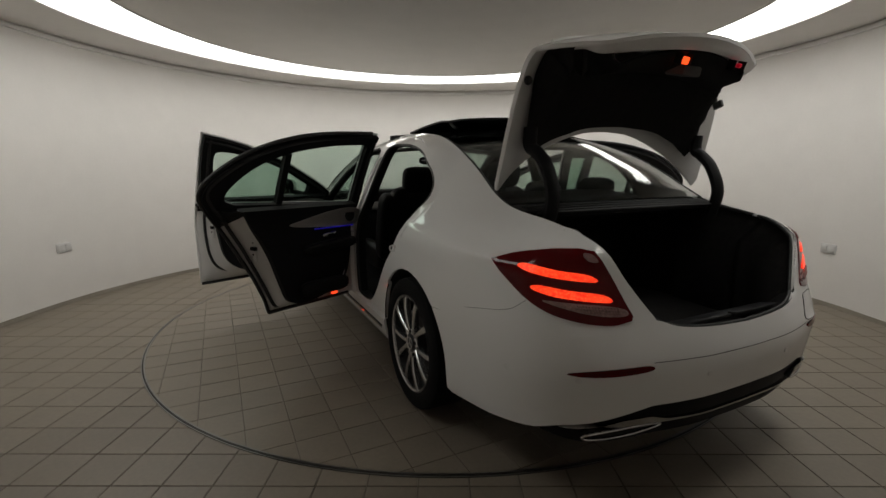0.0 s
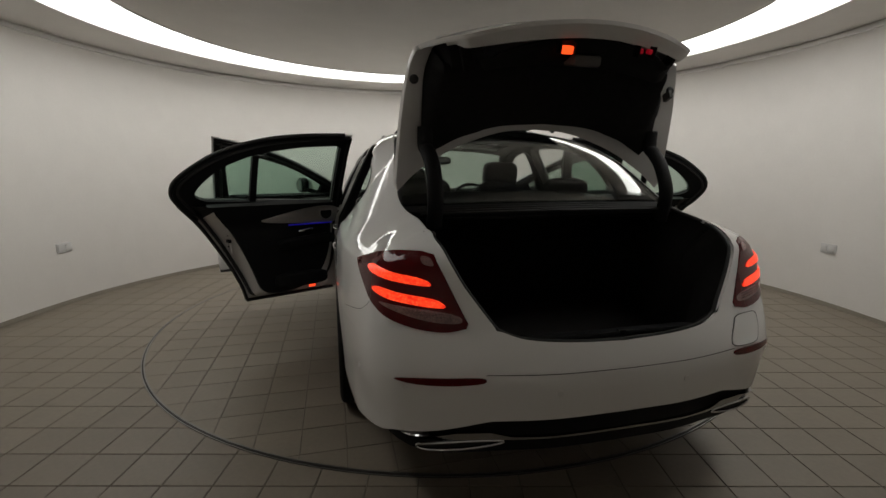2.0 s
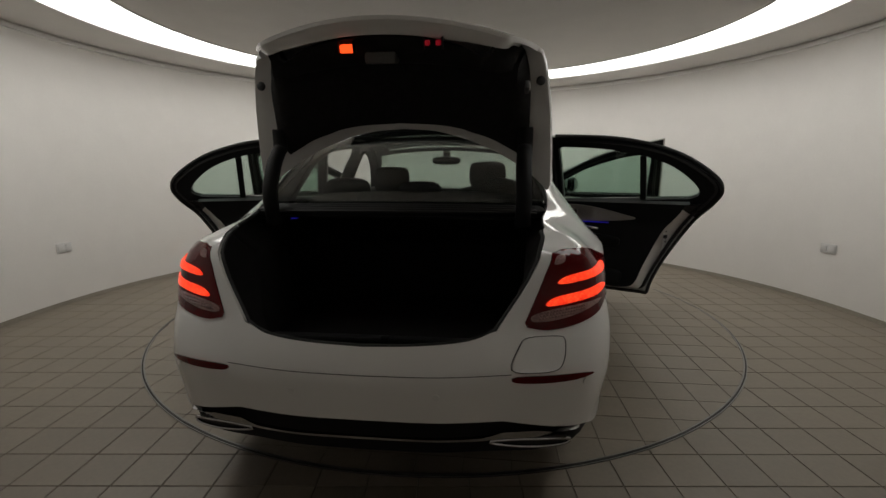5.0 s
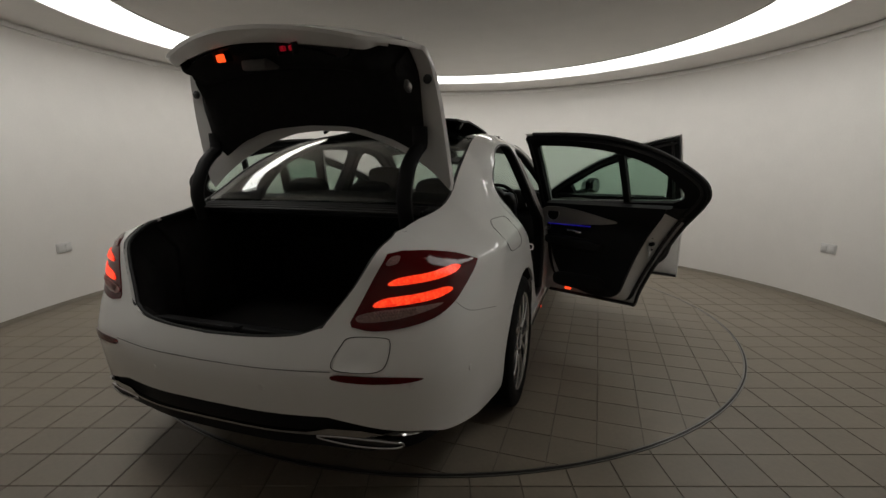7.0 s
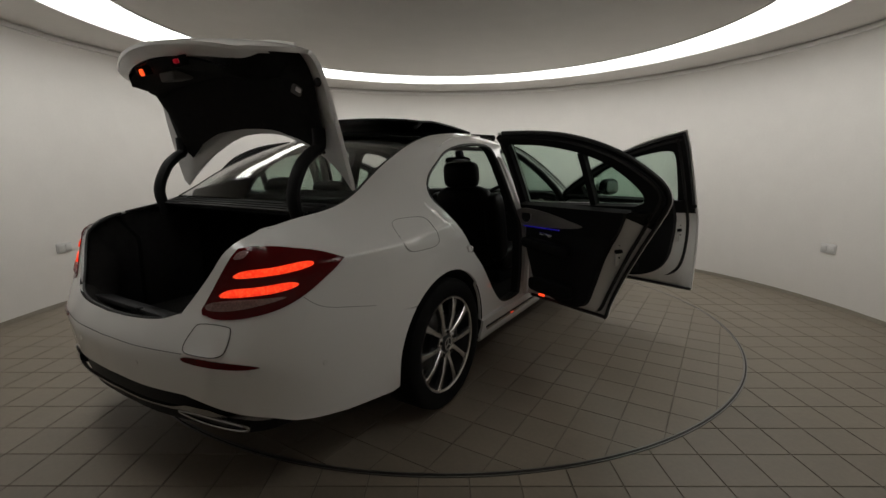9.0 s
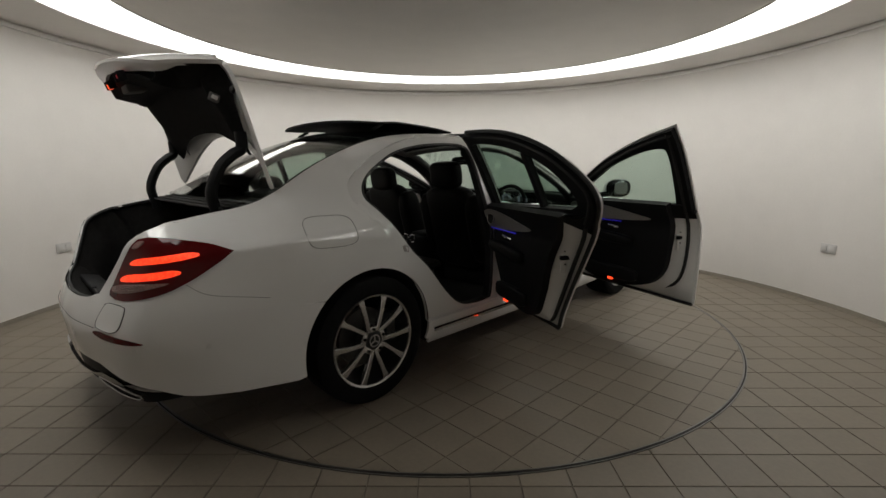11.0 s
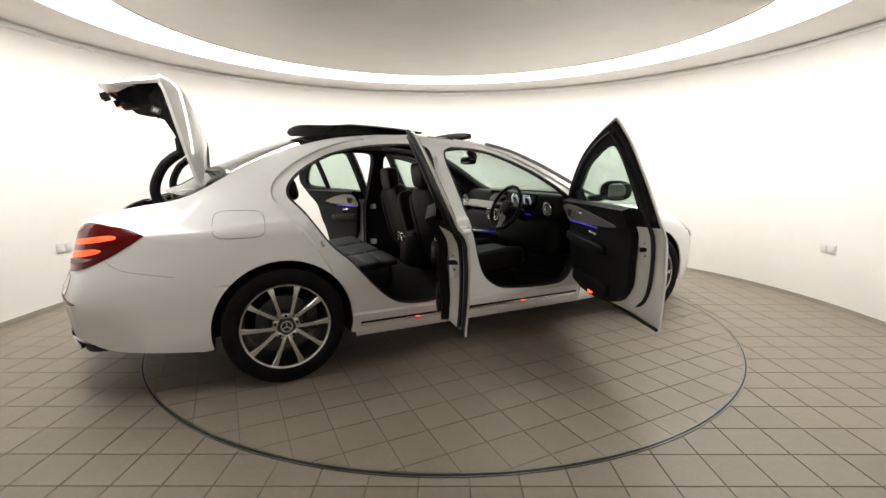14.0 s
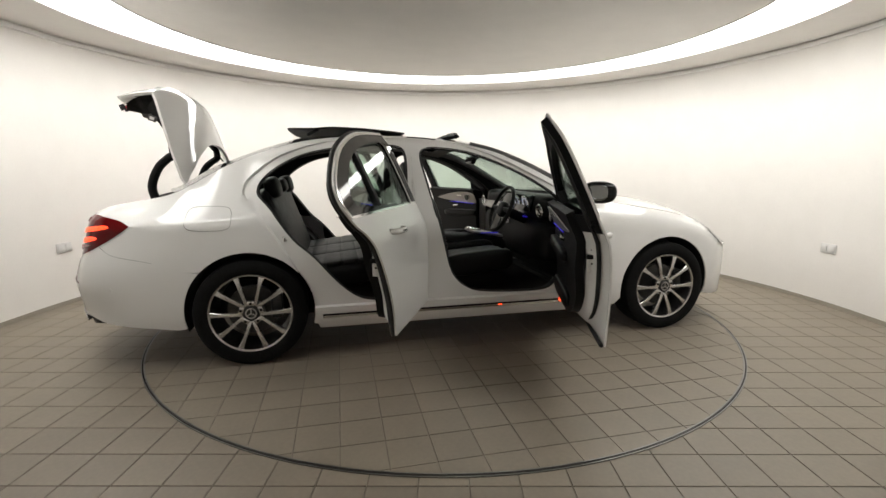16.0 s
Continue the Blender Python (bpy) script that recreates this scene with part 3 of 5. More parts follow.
part("rear_apron", panel(apron, lambda s, z: tail(s, z, -0.02), 0.02, 0.05, outward=(0, -1, 0)), M_BLACK, car, "black diffuser apron", smooth=50)
low_edge = [Vector((sy(-2.335), 0.298)), Vector((sx(0.735), 0.309)), Vector((sx(0.68), 0.316)), Vector((sx(0.56), 0.338)), Vector((sx(0.45), 0.346)), Vector((sx(0.38), 0.340)), Vector((sx(0.30), 0.343)), Vector((S_REAR, 0.349))]
high_edge = [Vector((S_REAR, 0.357)), Vector((sx(0.30), 0.352)), Vector((sx(0.38), 0.353)), Vector((sx(0.45), 0.366)), Vector((sx(0.56), 0.364)), Vector((sx(0.68), 0.344)), Vector((sx(0.735), 0.330)), Vector((sy(-2.335), 0.308))]
mirrored = lambda row: [Vector((2 * S_REAR - p.x, p.y)) for p in reversed(row)]
bm = panel(low_edge + mirrored(low_edge)[1:] + mirrored(high_edge)[:-1] + high_edge, lambda s, z: tail(s, z, 0.008 - 30 * (z - 0.352) ** 2), 0.014, 0.03, outward=(0, -1, 0))
part("chrome_strip", bm, M_SMOKED, car, "chrome strip along the rear bumper", smooth=50)
for side in (1, -1):
    pipe = curve2([(sx(0.69), 0.305), (sx(0.65), 0.318), (sx(0.54), 0.334), (sx(0.42), 0.337), (sx(0.425), 0.326), (sx(0.52), 0.306), (sx(0.63), 0.294), (sx(0.68), 0.293)], 4, True)
    part("tail_pipe_mouth", flip(panel(pipe, lambda s, z: skin(s, z, -0.004), 0.02, 0.03, outward=(0, -1, 0)), side), M_DARKGAP, car)
    bm = bmesh.new()
    sweep(bm, [skin(p.x, p.y, 0.0) for p in pipe], 0.0055, 8, closed=True, up=Vector((0, -1, 0)))
    part("tail_pipe_trim", flip(bm, side), M_SMOKED, car, "chrome surround of the tail pipe")
    refl = curve2([(sx(0.745), 0.543), (sx(0.68), 0.536), (sx(0.56), 0.538), (sx(0.478), 0.547), (sx(0.483), 0.563), (sx(0.60), 0.561), (sx(0.70), 0.555)], 3, True)
    part("bumper_reflector", flip(panel(refl, lambda s, z: skin(s, z, 0.003), 0.008, 0.03, outward=(0, -1, 0)), side), M_REDLENS, car, "dark red bumper reflector")
    for s, z in ((sy(-2.195), 0.510), (sx(0.715), 0.522), (sx(0.235), 0.505)):
        p = skin(s, z, 0.001)
        bm = bmesh.new()
        d = (skin(s, z, 0.05) - p).normalized()
        bmesh.ops.create_cone(bm, cap_ends=True, segments=14, radius1=0.011, radius2=0.010, depth=0.003, matrix=Matrix.Translation(p) @ d.to_track_quat("Z", "Y").to_matrix().to_4x4())
        part("parking_sensor", flip(bm, side), M_INNERPAINT, car)
for side in (1, -1):
    bm = bmesh.new()
    sweep(bm, [skin(p[0], p[1], 0.0003) for p in curve2([(sy(-2.25), 0.762), (sy(-2.20), 0.725), (sy(-2.14), 0.705), (sy(-2.05), 0.688), (sy(-1.95), 0.668)], 5)], 0.0008, 5, up=Vector((0, 0, 1)))
    part("bumper_gap", flip(bm, side), M_BLACK, car)
# towing-eye cover on the right
cover = curve2([(sx(0.470), 0.585), (sx(0.500), 0.652), (sx(0.53), 0.676), (sx(0.632), 0.676), (sx(0.655), 0.660), (sx(0.644), 0.603), (sx(0.618), 0.577), (sx(0.55), 0.573)], 4, True)
bm = bmesh.new()
sweep(bm, [skin(p.x, p.y, 0.0005) for p in cover], 0.0014, 5, closed=True, up=Vector((0, -1, 0)))
part("cover_gap", bm, M_BLACK, car)
part("bumper_cover", panel([p.lerp(Vector((sx(0.57), 0.62)), 0.04) for p in cover], lambda s, z: skin(s, z, 0.002), 0.004, 0.03, outward=(0, -1, 0)), M_PAINT, car, "white cover in the rear bumper")


def tail_lights(side):
    """Lens shell with two glowing bars and a ribbed lower strip."""
    bm = panel([p for p in TAIL_OUT], lambda s, z: skin(s, z, 0.004), 0.03, 0.025, outward=(0.6, -1, 0))
    lens = part("tail_light", flip(bm, side), M_REDLENS, car, "dark red wrap-round tail light, lit", smooth=50)
    for z0, z1, s0, s1 in ((0.849, 0.874, sy(-2.205) + 0.010, sx(0.650) + 0.008), (0.782, 0.810, sy(-2.265), sx(0.605) + 0.002)):
        bar = curve2([(s0, (z0 + z1) / 2 + 0.016), (s0 - 0.04, z1 + 0.012), (s0 * 0.5 + s1 * 0.5, z1), (s1 + 0.03, z1 - 0.014), (s1, z0 - 0.012), (s0 * 0.5 + s1 * 0.5, z0), (s0 - 0.05, z0 + 0.014)], 4, True)
        part("light_bar", flip(panel(bar, lambda s, z: skin(s, z, 0.009), 0.010, 0.02, outward=(0.6, -1, 0)), side), M_TAIL, lens, "glowing red light bar")
    low = curve2([(sy(-2.31), 0.774), (sx(0.70), 0.767), (sx(0.60), 0.756), (sx(0.548), 0.742), (sx(0.555), 0.724), (sx(0.64), 0.727), (sx(0.74), 0.746)], 4, True)
    lower = part("lower_lens", flip(panel(low, lambda s, z: skin(s, z, 0.0075), 0.008, 0.025, outward=(0.6, -1, 0)), side), M_CLEARLENS, lens, "ribbed pale lower lens")
    for row, z in enumerate((0.733, 0.742, 0.751)):
        for k in range(16):
            s0 = sx(0.575) + 0.012 * k + 0.004 * row
            if row == 0 and k > 11:
                continue
            bm = bmesh.new()
            p = skin(s0, z + 0.0009 * k, 0.0085)
            bmesh.ops.create_icosphere(bm, subdivisions=1, radius=0.0042, matrix=Matrix.Translation(p))
            part("lens_bead", flip(bm, side), M_CLEARLENS, lower)
    corner = curve2([(sx(0.70), 0.928), (sx(0.66), 0.924), (sx(0.645), 0.900), (sx(0.685), 0.906)], 4, True)
    part("upper_lens", flip(panel(corner, lambda s, z: skin(s, z, 0.007), 0.006, 0.02, outward=(0.6, -1, 0)), side), M_CLEARLENS, lens, "small pale upper lens")


tail_lights(1), tail_lights(-1)

# ---- front wings, bumper, bonnet ----
def front(s, z, out=0.0):
    if s > S_FRONT:
        p = skin(2 * S_FRONT - s, z, out)
        return Vector((-p.x, p.y, p.z))
    return skin(s, z, out)


S_NOSE = sy(1.97)
for side in (1, -1):
    arch = arc2(sy(HUB_F), HUB_Z, ARCH, 190, -12, 26)
    outline = [Vector((0.718, 0.20)), Vector((1.10, 0.22))] + arch + [Vector((S_NOSE, 0.24)), Vector((S_NOSE, rail_z(1.97)))] + list(reversed(rail_line(0.92, 1.95, 24))) + [Vector((0.90, 0.935)), Vector((0.73, 0.935)), Vector((0.722, 0.6))]
    part("front_wing", flip(panel(outline, skin, 0.012, 0.045), side), M_PAINT, car, "white front wing", smooth=50)
    lamp = curve2([(sy(1.90), 0.765), (sy(1.96), 0.736), (sy(2.06), 0.70), (sy(2.12), 0.655), (sy(2.10), 0.625), (sy(2.04), 0.635), (sy(1.97), 0.69)], 4, True)
    hl = part("headlamp", flip(panel(lamp, lambda s, z: front(s, z, 0.004), 0.012, 0.03), side), M_HEADLAMP, car, "silver headlamp under clear cover")
    bm = bmesh.new()
    sweep(bm, [front(p.x, p.y, 0.006) for p in lamp], 0.006, 6, closed=True, up=Vector((1, 0, 0)))
    part("headlamp_trim", flip(bm, side), M_CHROME, hl)
outline = [Vector((S_NOSE, 0.235)), Vector((2 * S_FRONT - S_NOSE, 0.235)), Vector((2 * S_FRONT - S_NOSE, rail_z(1.97) - 0.01)), Vector((S_FRONT, 0.66)), Vector((S_NOSE, rail_z(1.97) - 0.01))]
part("front_bumper", panel(outline, front, 0.012, 0.06, outward=(0, 1, 0)), M_PAINT, car, "white front bumper", smooth=50)

# ---- top surfaces between the two roof rails ----
centre_y = table([(-2.3, -2.36), (-1.893, -2.03), (-1.61, -1.72), (-1.13, -1.19), (-0.7, -0.7), (0.0, 0.03), (0.10, 0.16), (0.45, 0.56), (0.82, 0.98), (0.95, 1.1), (1.97, 2.2)])
centre_z = smooth_table([(-2.3, 1.03), (-1.893, 1.085), (-1.61, 1.245), (-1.13, 1.432), (-0.7, 1.468), (-0.3, 1.468), (0.0, 1.445), (0.10, 1.42), (0.45, 1.27), (0.82, 1.06), (0.95, 1.01), (1.5, 0.962), (1.97, 0.81)])


def top(u, y, out=0.0):
    """u from -1 to 1 between the rails, y along the rail."""
    p = skin(sy(y), rail_z(y))
    a = u * u
    return Vector((p.x * u, centre_y(y) + (p.y - centre_y(y)) * a, centre_z(y) + (p.z - centre_z(y)) * a + out))


def top_panel(y0, y1, u=1.0, thick=0.008, out=0.0, step=0.06, holes=()):
    return panel([Vector((-u, y0)), Vector((u, y0)), Vector((u, y1)), Vector((-u, y1))], lambda a, b: top(a, b, out), thick, step, holes, outward=(0, 0, 1))


HATCH = [Vector((-0.80, -0.42)), Vector((0.80, -0.42)), Vector((0.80, -0.02)), Vector((-0.80, -0.02))]
part("roof_panel", top_panel(-1.16, 0.075, 0.995, 0.02, 0.0, holes=[HATCH]), M_GLOSSBLACK, car, "gloss black glass roof", smooth=50)
part("roof_lining", top_panel(-1.20, 0.075, 0.97, 0.012, -0.05, holes=[HATCH]), M_LINING, car, "grey fabric roof lining", smooth=50)
glass_ob = part("rear_window", top_panel(-1.893, -1.165, 0.985, 0.005, -0.004), M_SMOKE, car, "dark tinted rear window", smooth=50)
glass_ob.visible_shadow = False
for u in (-0.985, 0.985):
    bm = bmesh.new()
    sweep(bm, [top(u, y, -0.006) for y in np.linspace(-1.9, -1.16, 20)], 0.006, 6)
    part("window_seal", bm, M_RUBBER, car)
ws = part("windscreen", top_panel(0.08, 0.90, 0.985, 0.005, -0.004), M_CLEAR, car, "clear windscreen", smooth=50)
ws.visible_shadow = False
for u in (-0.985, 0.985):
    bm = bmesh.new()
    sweep(bm, [top(u, y, -0.012) for y in np.linspace(0.05, 0.93, 22)], 0.030, 8)
    part("windscreen_pillar", bm, M_LINING, car, "grey windscreen pillar trim")
part("bonnet", top_panel(0.93, 1.965, 0.998, 0.012, 0.004), M_PAINT, car, "white bonnet", smooth=50)
part("scuttle", top_panel(0.885, 0.935, 0.99, 0.02, -0.01), M_BLACK, car)
# raised glass roof panel, slid back, and the wind deflector
bm = panel([Vector((-0.86, -0.40)), Vector((0.86, -0.40)), Vector((0.86, -1.15)), Vector((0.6, -1.18)), Vector((-0.6, -1.18)), Vector((-0.86, -1.15))],
           lambda u, y: top(u * 1.0, max(min(y, 0), -1.0), 0.008 + 0.046 * min(1.0, (-y - 0.40) / 0.5) + 0.020 * u * u) + Vector((0, min(0, y + 1.0), -0.02 * max(0, -y - 1.0))), 0.011, 0.05, outward=(0, 0, 1))
roof_lid = part("sunroof_panel", bm, M_BLACK, car, "black sunroof glass slid open and raised", smooth=50)
for side in (1, -1):
    part("sunroof_arm", bm_box((side * 0.45, -1.03, 1.462), (0.02, 0.09, 0.02), rx(28), 0.005), M_BLACK, roof_lid)
bm = bmesh.new()
sweep(bm, [top(u, 0.005 - 0.05 * u * u, 0.034) for u in np.linspace(-0.82, 0.82, 24)], 0.016, 6, flat=1.4)
part("wind_deflector", bm, M_BLACK, car, "black mesh wind deflector")
for side in (1, -1):
    part("deflector_arm", bm_box((side * 0.44, -0.06, 1.435), (0.02, 0.15, 0.022), rx(12), 0.005), M_BLACK, car)

# ---- boot: dark carpeted well behind the opening ----
BOOT_EDGE = curve2([(sx(0.0), 0.655), (sx(0.17), 0.660), (sx(0.336), 0.673), (sx(0.42), 0.697), (sx(0.445), 0.715), (sx(0.534), 0.83), (sx(0.614), 0.942), (sx(0.69), 0.988)], 4)
rim = [skin(p.x, p.y, -0.002) for p in BOOT_EDGE] + [skin(s, 0.990, -0.002) for s in np.linspace(sx(0.69), sy(-2.26), 8)[1:-1]] + [skin(sy(y), rail_z(y) - 0.002) - Vector((0.0, 0, 0)) for y in np.linspace(-2.26, -1.90, 8)]
rim_all = [Vector((-p.x, p.y, p.z)) for p in reversed(rim[1:])] + rim


def boot_skirt():
    """The walls that run in from the opening's edge to the well."""
    bm = bmesh.new()
    rows = []
    for p in rim_all:
        q = p + Vector((0, 0.05 if p.y < -2.35 else 0.0, -0.03 if p.y > -2.35 else -0.025))
        w = Vector((max(-0.56, min(0.56, p.x * 0.9)), max(q.y + 0.06, -2.34), max(0.50, q.z - 0.10)))
        floor_p = Vector((w.x, w.y, 0.48))
        rows.append([bm.verts.new(v) for v in (p, q, w, floor_p)])
    for a, b in zip(rows, rows[1:]):
        for k in range(3):
            bm.faces.new((a[k], b[k], b[k + 1], a[k + 1]))
    return bm


part("boot_lining", boot_skirt(), M_CARPET, car, "black carpet lining of the boot", smooth=60)
part("boot_floor", bm_box((0, -1.85, 0.475), (1.3, 1.15, 0.03)), M_CARPET, car, "black boot floor")
part("boot_front_wall", bm_box((0, -1.36, 0.74), (1.36, 0.05, 0.62), rx(8)), M_CARPET, car)
for side in (1, -1):
    part("boot_side_wall", bm_box((side * 0.61, -1.78, 0.70), (0.04, 0.80, 0.50)), M_CARPET, car)
bm = bmesh.new()
sweep(bm, [p + Vector((-0.006 * (1 if p.x > 0 else -1) if abs(p.x) > 0.4 else 0, 0.014, -0.004)) for p in rim_all], 0.007, 6)
part("boot_seal", bm, M_RUBBER, car, "black rubber seal round the boot")
part("boot_sill_plate", bm_box((0, -2.405, 0.632), (0.74, 0.09, 0.02), rx(-14), 0.006), M_BLACK, car, "ribbed black boot sill plate")
part("boot_latch", bm_box((0.05, -2.44, 0.648), (0.03, 0.02, 0.018), None, 0.004), M_BLACK, car)
# parcel shelf below the window and the ribbed panel in front of the lid
part("parcel_shelf", bm_box((0, -1.62, 1.005), (1.30, 0.50, 0.03)), M_BLACK, car, "black parcel shelf")
deck = bmesh.new()
box(deck, (0, -1.925, 1.03), (1.24, 0.10, 0.03), rx(6), 0.008)
part("rear_deck", deck, M_BLACK, car)
for k in range(4):
    bm = bmesh.new()
    sweep(bm, [(x, -1.90 - 0.035 * k - 0.05 * (1 - (x / 0.6) ** 2), 1.050 - 0.006 * k + 0.01 * (1 - (x / 0.6) ** 2)) for x in np.linspace(-0.58, 0.58, 16)], 0.006, 5)
    part("deck_rib", bm, M_RUBBER, car)
part("boot_button", bm_box((0.12, -1.395, 0.93), (0.03, 0.02, 0.05), None, 0.006), M_SATIN, car)


# ---- boot lid, standing open ----
LID = [Vector((0, a, b)) for a, b in ((-1.690, 1.150), (-1.735, 1.30), (-1.775, 1.44), (-1.818, 1.58), (-1.865, 1.69), (-1.945, 1.752), (-2.08, 1.750), (-2.20, 1.730), (-2.315, 1.698))]
_lid = spline(LID, 10)
_ll = np.concatenate([[0], np.cumsum([(b - a).length for a, b in zip(_lid, _lid[1:])])])
_ly, _lz = np.array([p.y for p in _lid]), np.array([p.z for p in _lid])
LID_LEN = float(_ll[-1])


def lid_at(x, l, out=0.0):
    """The outer face of the lid; x across, l from its window edge to its tip."""
    y, z = float(np.interp(l, _ll, _ly)), float(np.interp(l, _ll, _lz))
    y2, z2 = float(np.interp(l + 0.01, _ll, _ly)), float(np.interp(l + 0.01, _ll, _lz))
    t = Vector((0, y2 - y, z2 - z)).normalized() if l + 0.005 < LID_LEN else Vector((0, -0.94, -0.34))
    n = Vector((0, t.z, -t.y))
    bow = 0.062 * (x / 0.62) ** 2 + 0.03 * abs(x / 0.62) ** 6
    tip = max(0, l - 0.62) / (LID_LEN - 0.62)
    return Vector((x, y + 0.075 * tip * (x / 0.5) ** 2, z - 0.034 * tip * (x / 0.5) ** 2)) - n * bow + n * out


half_lid = curve2([(0.0, 0.225), (0.18, 0.21), (0.40, 0.145), (0.56, 0.065), (0.648, 0.0)], 5) + \
    curve2([(0.660, 0.03), (0.652, 0.16), (0.634, 0.34), (0.599, 0.52), (0.558, 0.67), (0.520, 0.77), (0.476, 0.838), (0.44, 0.885), (0.33, 0.908), (0.17, 0.928), (0.0, 0.935)], 5)
lid_outline = half_lid + [Vector((-p.x, p.y)) for p in reversed(half_lid[1:-1])]
LID_MAX = max(p.y for p in lid_outline)
lid_outline = [Vector((p.x, min(p.y / LID_MAX, 1.0) * (LID_LEN - 0.004))) for p in lid_outline]
boot_lid = part("boot_lid", panel(lid_outline, lid_at, 0.013, 0.035, outward=(0, 1, 1)), M_PAINT, car, "white boot lid standing open", smooth=50)


def lid_inner(x, l):
    """The lining on the inside: close to the skin at the rim, deep over the latch."""
    rim_x = float(np.interp(l, (0.0, 0.2, 0.4, 0.56, 0.70, 0.825, 0.88), (0.560, 0.556, 0.545, 0.525, 0.508, 0.470, 0.40)))
    rimward = min(1.0, max(0.0, (rim_x - abs(x)) / 0.03))
    depth = 0.024 + (0.050 + 0.058 * math.exp(-((l - 0.56) / 0.20) ** 2) + 0.055 * math.exp(-((l - 0.85) / 0.12) ** 2)) * rimward * min(1, max(0, (LID_LEN - 0.02 - l) / 0.06)) * min(1, max(0.15, (l - 0.10) / 0.16))
    return lid_at(x, l, -depth)


half_in = curve2([(0.0, 0.262), (0.20, 0.250), (0.36, 0.212), (0.45, 0.172), (0.505, 0.145)], 5) + \
    curve2([(0.530, 0.22), (0.526, 0.40), (0.508, 0.56), (0.490, 0.70), (0.452, 0.812), (0.39, 0.852), (0.26, 0.880), (0.0, 0.893)], 5)
half_in = [Vector((p.x * 1.02, p.y * LID_LEN / LID_MAX)) for p in half_in]
inner_outline = half_in + [Vector((-p.x, p.y)) for p in reversed(half_in[1:-1])]
part("lid_lining", panel(inner_outline, lid_inner, 0.012, 0.035, outward=(0, 1, 1)), M_CARPET, boot_lid, "black felt lining", smooth=60)
# folded end of the lid, hanging from its tip
bm, rows = bmesh.new(), []
tip_row = [p for p in half_lid if p.y > 0.80]
for p in [Vector((-q.x, q.y)) for q in tip_row] + list(reversed(tip_row[:-1])):
    l = min(p.y / LID_MAX, 1.0) * (LID_LEN - 0.004)
    a = lid_at(p.x * 0.992, l - 0.003, -0.010)
    deep = min(1.0, max(0.0, (p.y - 0.83) / 0.09))
    b, c = a + Vector((0, 0.012, -0.016 * deep - 0.004)), a + Vector((-0.02 * p.x, 0.034, -0.030 * deep - 0.010))
    rows.append([bm.verts.new(v) for v in (a, b, c)])
for p, q in zip(rows, rows[1:]):
    for k in range(2):
        bm.faces.new((p[k], q[k], q[k + 1], p[k + 1]))
part("lid_end_flange", bm, M_INNERPAINT, boot_lid, "folded white end of the lid", smooth=60)
# pale inner frame round the lining
part("lid_frame", panel([p * 1.0 for p in lid_outline], lambda x, l: lid_at(x * 0.99, l * 0.99 + 0.004, -0.0135), 0.006, 0.04, [[p.lerp(Vector((0, 0.5)), 0.02) for p in inner_outline]], outward=(0, 1, 1)), M_INNERPAINT, boot_lid, "bare white inner rim", smooth=50)
for side in (1, -1):
    p = Vector((side * 0.586, -1.925, 1.556))
    bm = bmesh.new()
    bmesh.ops.create_icosphere(bm, subdivisions=2, radius=0.019, matrix=Matrix.Translation(p) @ Matrix.Diagonal((1, 0.6, 1, 1)))
    part("rubber_stop", bm, M_RUBBER, boot_lid)
part("lid_lamp", bm_box((-0.106, -2.245, 1.615), (0.046, 0.024, 0.027), rx(20), 0.005), M_LIDLAMP, boot_lid, "glowing orange-red lamp")
for x in (0.175, 0.212):
    part("latch_lamp", bm_box((x, -2.262, 1.622), (0.017, 0.02, 0.017), rx(20), 0.004), M_DIMRED, boot_lid)
for x in (-0.133, -0.079, 0.162, 0.226):
    part("lamp_hood", bm_box((x, -2.247 if x < 0 else -2.262, 1.620), (0.005, 0.036, 0.040), rx(20), 0.002), M_BLACK, boot_lid)
part("lid_latch", bm_box((0.0, -2.17, 1.60), (0.11, 0.09, 0.04), rx(12), 0.01), M_LINING, boot_lid, "grey latch housing")
part("lid_bracket", bm_box((0.528, -1.985, 1.522), (0.018, 0.046, 0.036), rx(-20), 0.005), M_LINING, boot_lid, "grey plastic release bracket")
part("bracket_plate", bm_box((0.536, -1.985, 1.522), (0.010, 0.026, 0.018), rx(-20), 0.003), M_SOCKET, boot_lid)
bm = bmesh.new()
sweep(bm, [lid_at(x, float(_ll[52]), 0.002) for x in np.linspace(-0.50, 0.50, 22)], 0.010, 6, flat=0.8)
part("lid_lip", bm, M_PAINT, boot_lid, "small white spoiler lip")
for side in (1, -1):
    path = spline([(side * 0.525, -2.005, 0.98), (side * 0.525, -2.03, 1.10), (side * 0.525, -1.985, 1.215), (side * 0.53, -1.925, 1.275), (side * 0.535, -1.885, 1.305), (side * 0.535, -1.885, 1.38)], 7)
    bm = bmesh.new()
    sweep(bm, path, lambda t: 0.026, 10, flat=1.25, up=Vector((1, 0, 0)))
    part("lid_hinge", bm, M_BLACK, car, "black curved boot hinge arm")


